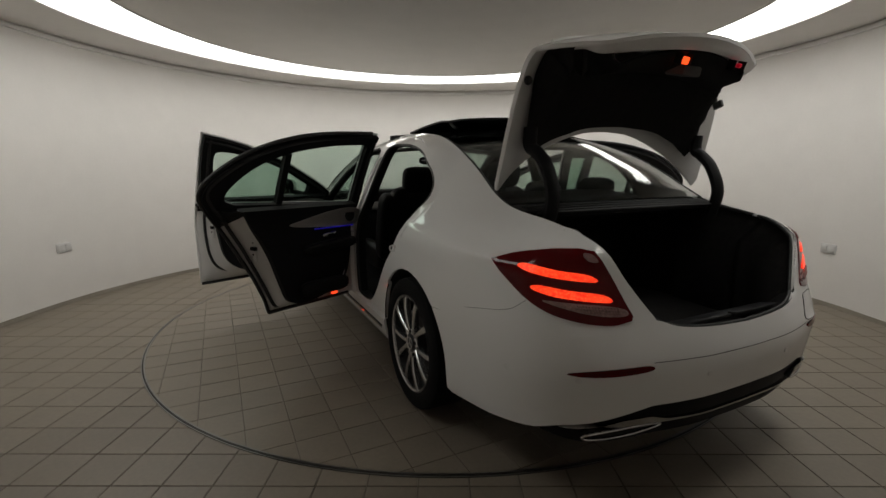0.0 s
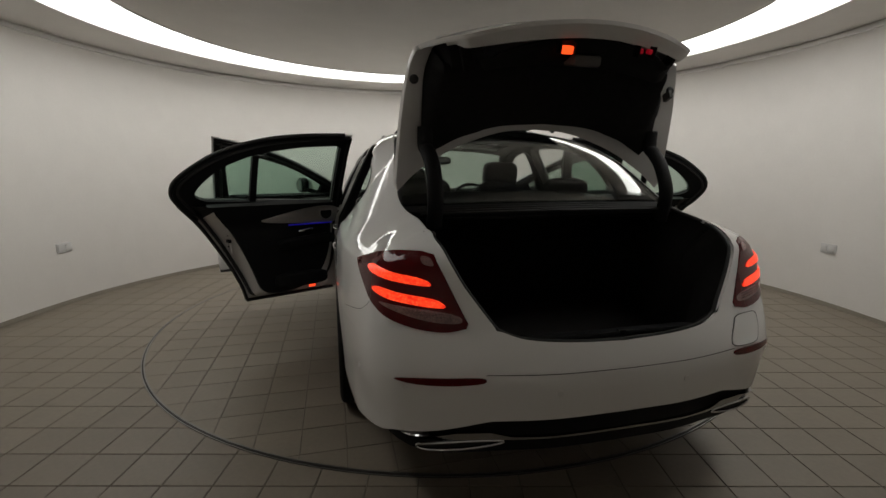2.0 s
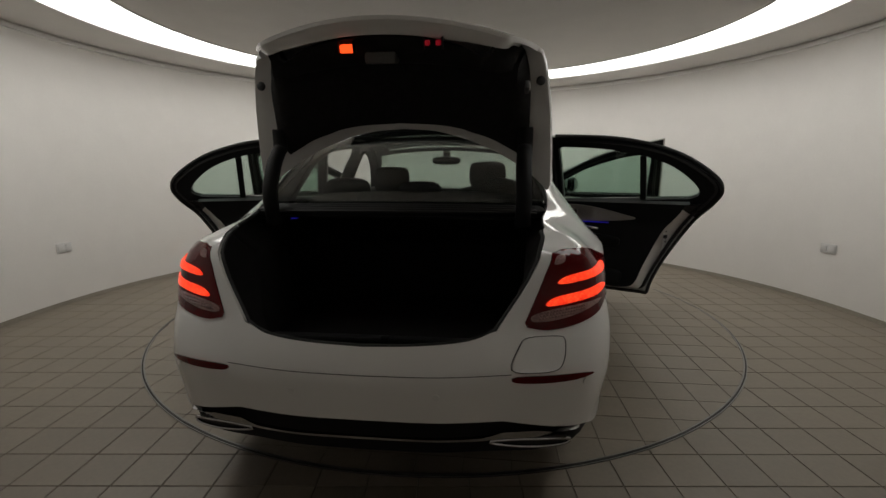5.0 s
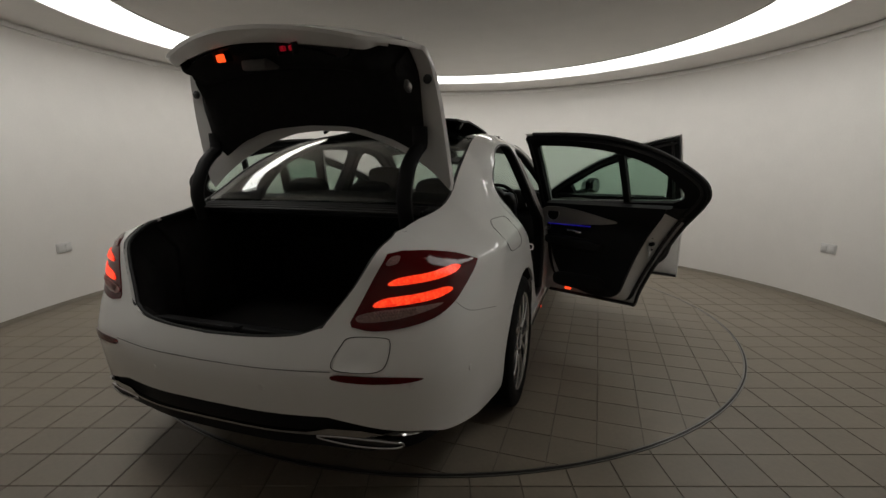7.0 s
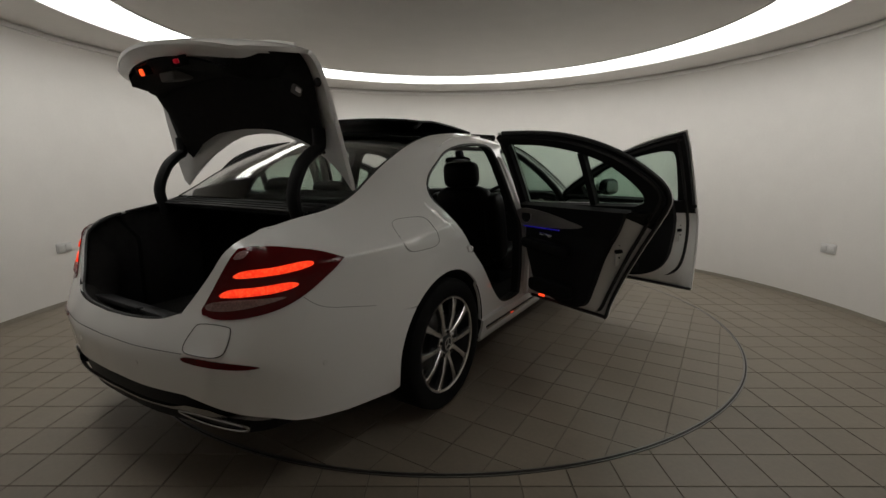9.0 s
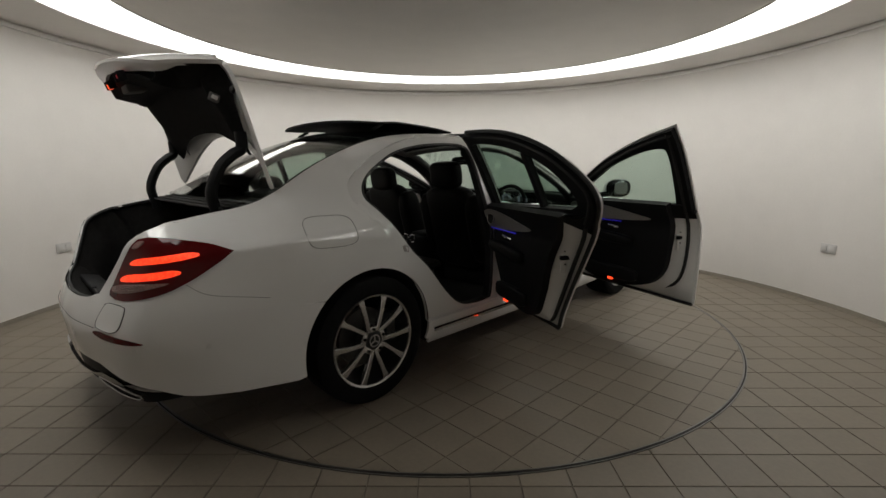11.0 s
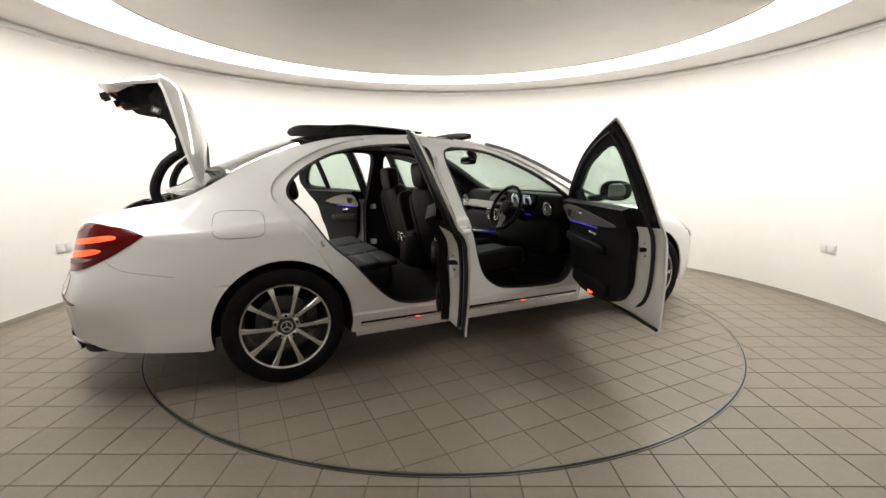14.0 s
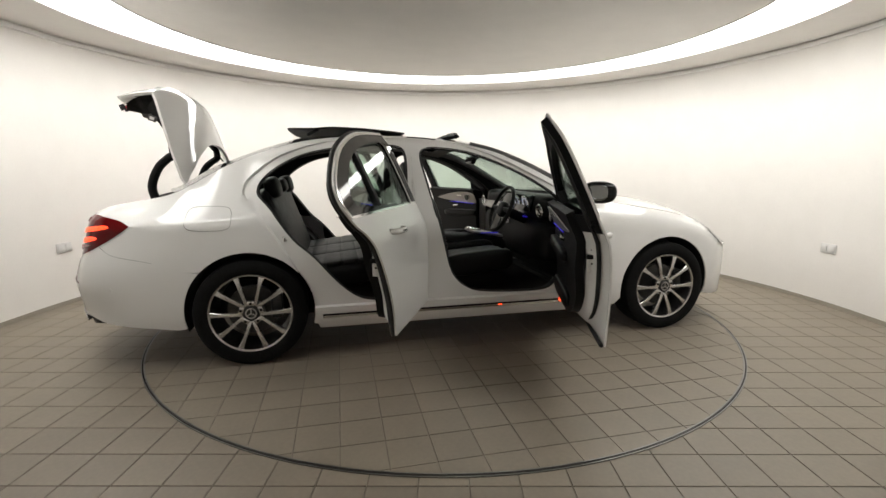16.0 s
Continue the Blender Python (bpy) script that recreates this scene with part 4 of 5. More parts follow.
# ---- wheels ----
def wheel(side, y):
    bm = bmesh.new()
    xo = 0.916
    lathe(bm, [(0.243, xo - 0.012), (0.248, xo - 0.004), (0.243, xo - 0.030), (0.225, xo - 0.06), (0.215, xo - 0.20), (0.236, xo - 0.235), (0.240, xo - 0.24)], 56, "X", (0, y, HUB_Z))
    hub = part("wheel", flip(bm, side), M_ALLOYDARK, car, "five double-spoke alloy wheel with black tyre", smooth=30)
    bm = bmesh.new()
    lathe(bm, [(0.246, xo - 0.008), (0.262, xo + 0.002), (0.290, xo + 0.004), (0.318, xo - 0.002), (0.330, xo - 0.012), (0.335, xo - 0.035), (0.335, xo - 0.19), (0.328, xo - 0.225), (0.30, xo - 0.245), (0.245, xo - 0.24)], 72, "X", (0, y, HUB_Z))
    part("tyre", flip(bm, side), M_TYRE, hub, "black road tyre", smooth=30)
    bm = bmesh.new()
    lathe(bm, [(0.2405, xo - 0.016), (0.2445, xo - 0.004), (0.235, xo - 0.008), (0.2335, xo - 0.018)], 56, "X", (0, y, HUB_Z), closed=True)
    part("rim_lip", flip(bm, side), M_ALLOY, hub, "machined silver rim edge")
    turn0 = 90
    for k in range(5):
        a = turn0 + 72 * k
        for d in (-1, 1):
            bm = bmesh.new()
            sections = []
            for r, off, w, dep in ((0.052, 27, 0.012, 0.017), (0.085, 23, 0.0115, 0.011), (0.15, 19.5, 0.0115, 0.006), (0.205, 18.2, 0.0145, 0.008), (0.238, 18, 0.021, 0.012)):
                q = radians(a + d * off)
                c = Vector((0, math.cos(q), math.sin(q)))
                t = Vector((0, -math.sin(q), math.cos(q)))
                p = Vector((xo - dep, y, HUB_Z)) + c * r
                sections.append([bm.verts.new(v) for v in (p + t * w - Vector((0.030, 0, 0)) - t * w * 0.1, p + t * w - Vector((0.004, 0, 0)), p + t * w * 0.75, p - t * w * 0.75, p - t * w - Vector((0.004, 0, 0)), p - t * w - Vector((0.030, 0, 0)) + t * w * 0.1)])
            for s0, s1 in zip(sections, sections[1:]):
                for i in range(6):
                    bm.faces.new((s0[i], s0[(i + 1) % 6], s1[(i + 1) % 6], s1[i]))
            bm.faces.new(sections[0]), bm.faces.new(sections[-1])
            part("spoke", flip(bm, side), M_ALLOY, hub)
        q = radians(a)
        pad = bm_box((xo - 0.020, y + 0.060 * math.cos(q), HUB_Z + 0.060 * math.sin(q)), (0.014, 0.030, 0.050), Matrix.Rotation(q, 3, "X"), 0.006)
        part("spoke_root", flip(pad, side), M_ALLOY, hub)
        bm = bmesh.new()
        cyl(bm, (xo - 0.014, y + 0.062 * math.cos(q), HUB_Z + 0.062 * math.sin(q)), 0.0085, 0.012, "X", 10)
        part("wheel_bolt", flip(bm, side), M_BLACK, hub)
    bm = bmesh.new()
    lathe(bm, [(0.001, xo - 0.010), (0.034, xo - 0.011), (0.038, xo - 0.016), (0.058, xo - 0.020), (0.072, xo - 0.028), (0.075, xo - 0.07)], 32, "X", (0, y, HUB_Z))
    part("hub_centre", flip(bm, side), M_ALLOYDARK, hub)
    bm = bmesh.new()
    lathe(bm, [(0.030, xo - 0.0095), (0.0335, xo - 0.0075), (0.030, xo - 0.0065), (0.027, xo - 0.0085)], 32, "X", (0, y, HUB_Z), closed=True)
    for k in range(3):
        q = radians(90 + 120 * k)
        box(bm, (xo - 0.008, y + 0.0135 * math.cos(q), HUB_Z + 0.0135 * math.sin(q)), (0.003, 0.028, 0.0055), Matrix.Rotation(q, 3, "X"))
    part("hub_badge", flip(bm, side), M_SATIN, hub, "plain bright three-armed badge")
    bm = bmesh.new()
    cyl(bm, (xo - 0.115, y, HUB_Z), 0.155, 0.028, "X", 48)
    part("brake_disc", flip(bm, side), M_DISCSTEEL, hub)
    part("brake_caliper", flip(bm_box((xo - 0.095, y + 0.145, HUB_Z + 0.03), (0.08, 0.07, 0.17), None, 0.015), side), M_ALLOYDARK, hub)
    # liner of the wheel arch
    bm, rows = bmesh.new(), []
    for p in arc2(y, HUB_Z, ARCH + 0.004, -16, 196, 30):
        o = skin(sy(p.x), p.y, -0.012)
        rows.append([bm.verts.new(o), bm.verts.new((0.60, p.x, p.y))])
    for a, b in zip(rows, rows[1:]):
        bm.faces.new((a[0], b[0], b[1], a[1]))
    bm.faces.new([r[1] for r in rows])
    part("arch_liner", flip(bm, side), M_DARKGAP, car, "black wheel arch liner")


for y in (HUB_R, HUB_F):
    for side in (1, -1):
        wheel(side, y)
# underside
under = bmesh.new()
box(under, (0, 0.05, 0.215), (1.70, 2.1, 0.05), None, 0.02)
box(under, (0, -1.90, 0.335), (1.15, 0.8, 0.06), None, 0.02)
box(under, (0, 1.55, 0.23), (1.15, 1.2, 0.05), None, 0.02)
part("underbody", under, M_DARKGAP, car, "black underbody tray")


# ---- cabin ----
def lining(side):
    holes = [REAR_HOLE, FRONT_HOLE]
    outline = [Vector((sy(y), rail_z(y) - 0.03)) for y in np.linspace(-1.86, 0.86, 40)] + [Vector((0.80, 0.25)), Vector((-1.0, 0.25)), Vector((-1.05, 0.75)), Vector((-1.75, 0.80)), Vector((-1.86, 1.0))]
    return part("cabin_lining", flip(panel(outline, lambda s, z: skin(s, z, -0.05), 0.006, 0.06, holes), side), M_BLACK, car, "black pillar and side lining", smooth=50)


lining(1), lining(-1)
part("cabin_floor", bm_box((0, -0.25, 0.30), (1.62, 2.0, 0.03)), M_CARPET, car, "black cabin carpet")
part("bulkhead", bm_box((0, 0.95, 0.62), (1.6, 0.05, 0.66)), M_DARKGAP, car)


def front_seat(x, rest=0.0):
    lean = rx(15)
    bm = bmesh.new()
    pillow(bm, (x, 0.14, 0.50), (0.40, 0.56, 0.15), rx(5), 5)
    seat = part("front_seat", bm, M_LEATHER, car, "black leather front seat", smooth=60)
    for d in (-1, 1):
        bm = bmesh.new()
        pillow(bm, (x + d * 0.225, 0.13, 0.525), (0.11, 0.54, 0.17), rx(5), 4)
        part("seat_bolster", bm, M_LEATHER, seat, smooth=60)
        bm = bmesh.new()
        pillow(bm, (x + d * 0.232, -0.235, 0.78), (0.13, 0.17, 0.52), lean, 4)
        part("back_bolster", bm, M_LEATHER, seat, smooth=60)
    bm = bmesh.new()
    pillow(bm, (x, -0.245, 0.775), (0.50, 0.15, 0.64), lean, 4.2)
    part("backrest", bm, M_LEATHER, seat, smooth=60)
    bm = bmesh.new()
    pillow(bm, (x, -0.355, 1.215 - rest), (0.275, 0.105, 0.195), rx(8), 4.2)
    part("headrest", bm, M_LEATHER, seat, smooth=60)
    bm = bmesh.new()
    for d in (-0.05, 0.05):
        cyl(bm, (x + d, -0.345, 1.11 - rest * 0.5), 0.007, 0.09, "Z", 8)
    part("headrest_posts", bm, M_CHROME, seat)
    part("seat_base", bm_box((x, 0.10, 0.385), (0.46, 0.50, 0.12), None, 0.02), M_BLACK, seat)


front_seat(0.37, 0.045), front_seat(-0.37, 0.085)


def rear_bench():
    bm = bmesh.new()
    pillow(bm, (0, -0.94, 0.468), (1.30, 0.60, 0.20), rx(6), 6)
    seat = part("rear_seat", bm, M_LEATHER, car, "black leather rear bench", smooth=60)
    for x in (-0.42, 0.0, 0.42):
        for k in range(5):
            bm = bmesh.new()
            pillow(bm, (x, -0.70 - 0.112 * k, 0.580 - 0.012 * k), (0.41, 0.128, 0.05), rx(6), 5, 6)
            part("seat_flute", bm, M_LEATHER, seat, smooth=60)
        for k in range(4):
            bm = bmesh.new()
            pillow(bm, (x, -1.206 - 0.036 * k, 0.66 + 0.105 * k), (0.40, 0.05, 0.125), rx(20), 5, 6)
            part("back_flute", bm, M_LEATHER, seat, smooth=60)
        bm = bmesh.new()
        pillow(bm, (x, -1.315, 1.085), (0.27 if x else 0.24, 0.10, 0.15 if x else 0.11), rx(14), 3.2)
        part("headrest", bm, M_LEATHER, seat, smooth=60)
    bm = bmesh.new()
    pillow(bm, (0, -1.30, 0.78), (1.34, 0.16, 0.62), rx(20), 7)
    part("backrest", bm, M_LEATHER, seat, smooth=60)


rear_bench()


def ring(bm, c, r, tube, axis, seg=28):
    turn = Vector(axis).normalized().to_track_quat("Z", "Y").to_matrix()
    path = [Vector(c) + turn @ Vector((r * math.cos(a), r * math.sin(a), 0)) for a in np.linspace(0, 2 * math.pi, seg, endpoint=False)]
    return sweep(bm, path, tube, 8, closed=True, up=Vector(axis))


def dashboard():
    bm = bmesh.new()
    pillow(bm, (0, 0.80, 0.90), (1.50, 0.42, 0.22), rx(-6), 6)
    dash = part("dashboard", bm, M_LEATHER, car, "black dashboard with satin trim", smooth=60)
    bm = bmesh.new()
    pillow(bm, (0, 0.74, 0.66), (1.46, 0.34, 0.34), None, 6)
    part("lower_dash", bm, M_BLACK, dash, smooth=60)
    bm = bmesh.new()
    pillow(bm, (-0.16, 0.598, 0.875), (1.02, 0.05, 0.075), rx(-20), 5)
    part("dash_trim", bm, M_SATIN, dash, "satin silver dash trim", smooth=60)
    part("cluster_frame", bm_box((0.33, 0.59, 0.945), (0.34, 0.03, 0.135), rx(-18), 0.012), M_GLOSSBLACK, dash)
    for x in (0.245, 0.415):
        bm = bmesh.new()
        ring(bm, (x, 0.568, 0.945), 0.055, 0.006, (0, -1, -0.3))
        part("dial_ring", bm, M_CHROME, dash)
        bm = bmesh.new()
        ring(bm, (x, 0.566, 0.945), 0.040, 0.004, (0, -1, -0.3))
        part("dial_scale", bm, M_DIAL, dash, "lit instrument dial")
    part("centre_display", bm_box((-0.06, 0.60, 0.965), (0.30, 0.02, 0.11), rx(-14), 0.008), M_GLOSSBLACK, dash)
    for x in (0.66, -0.66, -0.16, -0.05, 0.06):
        z = 0.90 if abs(x) > 0.5 else 0.80
        bm = bmesh.new()
        ring(bm, (x, 0.575 if abs(x) > 0.5 else 0.555, z), 0.048, 0.007, (0, -1, -0.1))
        ring(bm, (x, 0.575 if abs(x) > 0.5 else 0.555, z), 0.022, 0.006, (0, -1, -0.1))
        part("air_vent", bm, M_CHROME, dash, "round chrome air vent")
    part("ambient_strip", bm_box((0.40, 0.556, 0.842), (0.17, 0.008, 0.009), None, 0.002), M_BLUE, dash, "blue ambient light strip")
    return dash


dashboard()


def steering_wheel():
    c, axis = Vector((0.37, 0.385, 0.90)), Vector((0, -1, 0.42)).normalized()
    bm = bmesh.new()
    ring(bm, c, 0.182, 0.0165, axis, 40)
    w = part("steering_wheel", bm, M_LEATHER, car, "black leather steering wheel", smooth=60)
    turn = axis.to_track_quat("Z", "Y").to_matrix()
    bm = bmesh.new()
    pillow(bm, c + axis * -0.01, (0.15, 0.13, 0.06), turn, 3.0)
    part("wheel_boss", bm, M_LEATHER, w, smooth=60)
    for a in (0, 180, 270):
        d = turn @ Vector((math.cos(radians(a)), math.sin(radians(a)), 0))
        bm = bmesh.new()
        sweep(bm, [c + d * 0.05, c + d * 0.12, c + d * 0.178], 0.013, 8, flat=1.6)
        part("wheel_spoke", bm, M_SATIN if a == 270 else M_BLACK, w)
    bm = bmesh.new()
    sweep(bm, [c - axis * 0.02, c - axis * 0.24], 0.04, 10)
    part("steering_column", bm, M_BLACK, w)


steering_wheel()


def console():
    bm = bmesh.new()
    pillow(bm, (0, 0.08, 0.52), (0.25, 0.92, 0.30), rx(-4), 6)
    con = part("centre_console", bm, M_BLACK, car, "black centre console", smooth=60)
    part("console_trim", bm_box((0.0, 0.36, 0.665), (0.20, 0.30, 0.02), rx(-10), 0.008), M_SATIN, con, "bright console trim")
    part("touch_pad", bm_box((0.0, 0.27, 0.695), (0.07, 0.12, 0.03), rx(-12), 0.012), M_CHROME, con)
    bm = bmesh.new()
    pillow(bm, (0, -0.16, 0.675), (0.21, 0.32, 0.07), None, 4)
    part("armrest", bm, M_LEATHER, con, smooth=60)
    part("console_glow", bm_box((0.104, 0.38, 0.672), (0.004, 0.16, 0.008)), M_BLUE, con)
    for x in (-0.04, 0.04):
        bm = bmesh.new()
        ring(bm, (x, -0.395, 0.665), 0.030, 0.006, (0, -1, 0))
        part("rear_vent", bm, M_CHROME, con, "round chrome rear air vent")


console()
bm = bmesh.new()
pillow(bm, (0, 0.235, 1.285), (0.25, 0.045, 0.07), rx(-10), 3.5)
mirror_in = part("inside_mirror", bm, M_GLOSSBLACK, car, "black rear-view mirror")
part("mirror_foot", bm_box((0, 0.27, 1.335), (0.06, 0.06, 0.09), rx(30), 0.012), M_BLACK, mirror_in)


# ---- doors, built shut and swung open on their hinges ----
def lower_part(poly, z):
    """Cuts an outline off at height z."""
    out = []
    for a, b in zip(poly, poly[1:] + poly[:1]):
        if a.y <= z:
            out.append(a)
        if (a.y <= z) != (b.y <= z):
            out.append(a.lerp(b, (z - a.y) / (b.y - a.y)))
    return out


def door(side, which):
    rear = which == "rear"

    def skin_d(s, z, out=0.0):
        return skin(s, z, out, 0.0)
    hinge = Vector((0.86, -0.36 if rear else 0.70, 0.0))
    swing = 65.0 if rear else 70.0
    outline = dense(REAR_DOOR if rear else FRONT_DOOR, 0.05)
    if rear:
        win = [Vector((-0.465, 1.002))] + curve2([(-1.27, 1.036), (-1.325, 1.065), (-1.30, 1.128), (-1.18, 1.230), (-1.0, 1.306), (-0.75, 1.355), (-0.50, 1.375)], 5) + [Vector((-0.465, 1.36))]
    else:
        win = curve2([(0.575, 0.995), (0.56, 1.03), (0.45, 1.105), (0.22, 1.225), (0.0, 1.298), (-0.15, 1.332), (-0.26, 1.342), (-0.298, 1.31), (-0.29, 1.15), (-0.275, 1.01), (-0.26, 0.995)], 5)

    def add(name, bm, mat, parent=None, label="", smooth=50):
        return part(name, flip(shift(bm, -hinge), side), mat, parent, label, smooth)

    word = "rear" if rear else "front"
    ob = add("door", panel(outline, lambda s, z: skin_d(s, z, 0.0), 0.010, 0.04, [win]), M_PAINT, None, f"white {word} door swung wide open")
    ob.parent = car
    ob.location = (side * hinge.x, hinge.y, 0)
    ob.rotation_euler = (0, 0, radians(side * swing))
    low = lower_part(shrink(outline, 0.014), 0.99)

    def rebate(f):
        """The outline of the bevelled shut face, from the skin (f 0) to the lining (f 1)."""
        ring_f = shrink(low, 0.105 * f)
        base = min(p.y for p in low)
        ring_f = [Vector((p.x, q.y + 0.022 * f if q.y < base + 0.045 else p.y)) for p, q in zip(ring_f, low)]
        for _ in range(int(90 * f)):
            soft = [p * 0.5 + (a + b) * 0.25 for p, a, b in zip(ring_f, ring_f[-1:] + ring_f[:-1], ring_f[1:] + ring_f[:1])]
            ring_f = [m if q.y < 0.72 else p for p, m, q in zip(ring_f, soft, low)]
        return [Vector((p.x, min(p.y, 0.99) if q.y < 0.985 else 0.99)) for p, q in zip(ring_f, low)]

    bm, rows = bmesh.new(), []
    for f in (0.0, 0.12, 0.35, 0.45, 0.75, 1.0):
        depth = 0.010 + 0.090 * f - (0.008 if f == 0.35 else 0.0)
        rows.append([bm.verts.new(skin_d(p.x, p.y, -depth)) for p in rebate(f)])
    n = len(low)
    for ra, rb in zip(rows, rows[1:]):
        for k in range(n):
            bm.faces.new((ra[k], ra[(k + 1) % n], rb[(k + 1) % n], rb[k]))
    add("inner_shell", bm, M_INNERPAINT, ob, "white inner door shell")
    crown = [Vector((p.x, -p.y)) for p in lower_part([Vector((p.x, -p.y)) for p in shrink(outline, 0.012)], -0.955)]
    add("window_frame", panel(crown, lambda s, z: skin_d(s, z, -0.011), 0.034, 0.05, [shrink(win, -0.003)]), M_BLACK, ob, "black inner window frame")
    bm, rows = bmesh.new(), []
    for f in (0.0, 0.35, 0.75, 1.0):
        rows.append([skin_d(p.x, p.y, -(0.010 + 0.090 * f) - 0.005) for p in rebate(f)])
    for ra, rb in zip(rows, rows[1:]):
        for k in range(len(low)):
            j = (k + 1) % len(low)
            if low[k].y > 0.87 and low[j].y > 0.87:
                bm.faces.new([bm.verts.new(v) for v in (ra[k], ra[j], rb[j], rb[k])])
    bmesh.ops.remove_doubles(bm, verts=bm.verts, dist=1e-5)
    add("shoulder_cover", bm, M_BLACK, ob)
    # lining
    lin = [Vector((p.x, p.y + (0.015 if p.y > 0.975 else 0))) for p in rebate(0.93)]
    trim = add("door_lining", panel(lin, lambda s, z: skin_d(s, z, -0.090 - 0.02 * math.exp(-((z - 0.72) / 0.12) ** 2)), 0.045, 0.05), M_BLACK, ob, "black inner door lining")
    bm = bmesh.new()
    line = shrink(outline, 0.036 if rear else 0.055)
    for _ in range(40):
        soft = [p * 0.5 + (a + b) * 0.25 for p, a, b in zip(line, line[-1:] + line[:-1], line[1:] + line[:1])]
        line = [m if q.y < 0.72 else p for p, m, q in zip(line, soft, outline)]
    sweep(bm, [skin_d(p.x, p.y, -0.042 if rear else -0.050) for p in line], 0.011, 6, closed=True, up=Vector((1, 0, 0)))
    add("door_seal", bm, M_RUBBER, ob)
    bm = bmesh.new()
    edge = shrink(outline, 0.004)
    keep = [p.x < -0.395 if rear else p.y < 0.36 for p in edge]
    first = next(k for k in range(len(edge)) if keep[k] and not keep[k - 1])
    run = []
    for k in range(len(edge)):
        j = (first + k) % len(edge)
        if not keep[j]:
            break
        run.append(edge[j])
    sweep(bm, [skin_d(p.x, p.y, -0.022) for p in run], 0.011, 6, up=Vector((1, 0, 0)))
    add("edge_seal", bm, M_RUBBER, ob)
    crown_out = [Vector((p.x, -p.y)) for p in lower_part([Vector((p.x, -p.y)) for p in outline], -(0.992 if rear else 0.982))]
    add("window_strip", panel(shrink(crown_out, 0.007), lambda s, z: skin_d(s, z, 0.005), 0.007, 0.04, [shrink(crown_out, 0.017)]), M_CHROME, ob, "bright strip round the window")
    add("frame_cover", panel(shrink(crown_out, 0.0165), lambda s, z: skin_d(s, z, 0.0022), 0.004, 0.05, [shrink(win, 0.002)]), M_GLOSSBLACK, ob, "gloss black window surround")
    # panes
    cut = -1.00
    panes = [win] if not rear else [[Vector((max(p.x, cut + 0.015), p.y)) for p in win], [Vector((min(p.x, cut - 0.015), p.y)) for p in win]]
    for pane in panes:
        clean = [p for i, p in enumerate(pane) if (p - pane[i - 1]).length > 1e-4]
        g = add("pane", panel(shrink(clean, -0.006), lambda s, z: skin_d(s, z, -0.020), 0.004, 0.05), M_GLASS, ob, "green-tinted side glass")
        g.visible_shadow = False
    if rear:
        zt = 1.305
        add("window_bar", panel([Vector((cut - 0.018, 0.99)), Vector((cut + 0.018, 0.99)), Vector((cut + 0.018, zt)), Vector((cut - 0.018, zt))], lambda s, z: skin_d(s, z, -0.006), 0.034, 0.05), M_BLACK, ob)
    else:
        tri = [Vector((0.60, 0.995)), Vector((0.47, 0.995)), Vector((0.50, 1.085)), Vector((0.60, 1.02))]
        add("mirror_triangle", panel(tri, lambda s, z: skin_d(s, z, -0.004), 0.05, 0.05), M_BLACK, ob)
    face = -0.147
    y0, y1 = (-0.46, -0.97) if rear else (0.61, -0.14)
    dy = y1 - y0
    leaf = curve2([(y0, 0.905), (y0 + 0.03 * dy, 0.955), (y0 + 0.25 * dy, 0.968), (y0 + 0.55 * dy, 0.948), (y0 + 0.85 * dy, 0.910), (y1, 0.885), (y0 + 0.8 * dy, 0.866), (y0 + 0.4 * dy, 0.852), (y0 + 0.04 * dy, 0.850)], 4, True)
    add("lining_trim", panel(leaf, lambda s, z: skin_d(s, z, face), 0.006, 0.04), M_SATIN, trim, "satin silver door inlay").parent = trim
    bm = bmesh.new()
    sweep(bm, [skin_d(y, 0.846, face - 0.008) for y in np.linspace(y0 + 0.06 * dy, y0 + 0.66 * dy, 12)], 0.0042, 6)
    add("ambient_strip", bm, M_BLUE, trim, "blue ambient light strip")
    c = skin_d(y0 + (0.17 if rear else 0.17) * dy, 0.917, face - 0.012)
    bm = bmesh.new()
    cyl(bm, c, 0.042, 0.008, "X", 28)
    add("speaker", bm, M_BLACK, trim, "round black speaker grille")
    bm = bmesh.new()
    ring(bm, c + Vector((-0.004, 0, 0)), 0.044, 0.003, (1, 0, 0))
    add("speaker_ring", bm, M_SATIN, trim)
    yh = y0 + (0.42 if rear else 0.55) * dy
    bm = bmesh.new()
    sweep(bm, spline([skin_d(yh + 0.055, 0.812, face + 0.004), skin_d(yh + 0.03, 0.808, face - 0.012), skin_d(yh - 0.02, 0.803, face - 0.014), skin_d(yh - 0.05, 0.797, face - 0.002)], 5), 0.008, 8, flat=1.5)
    add("inner_handle", bm, M_SMOKED, trim, "chrome inner door handle")
    bm = bmesh.new()
    pillow(bm, skin_d(y0 + 0.42 * dy, 0.730, face - 0.012), (0.07, abs(dy) * 0.80, 0.075), rx(4 if rear else 3), 4)
    add("armrest", bm, M_LEATHER, trim, smooth=60)
    bm = bmesh.new()
    pillow(bm, skin_d(y0 + 0.5 * dy, 0.47, face + 0.004), (0.045, abs(dy) * 0.72, 0.10), None, 4)
    add("door_pocket", bm, M_BLACK, trim, smooth=60)
    if not rear:
        for k in range(3):
            add("seat_button", bm_box(skin_d(0.36 - 0.03 * k, 0.925, face - 0.006), (0.008, 0.018, 0.022), None, 0.003), M_CHROME, trim)
    lamp = Vector((0.783, -0.644, 0.412)) if rear else Vector((0.768, 0.195, 0.420))
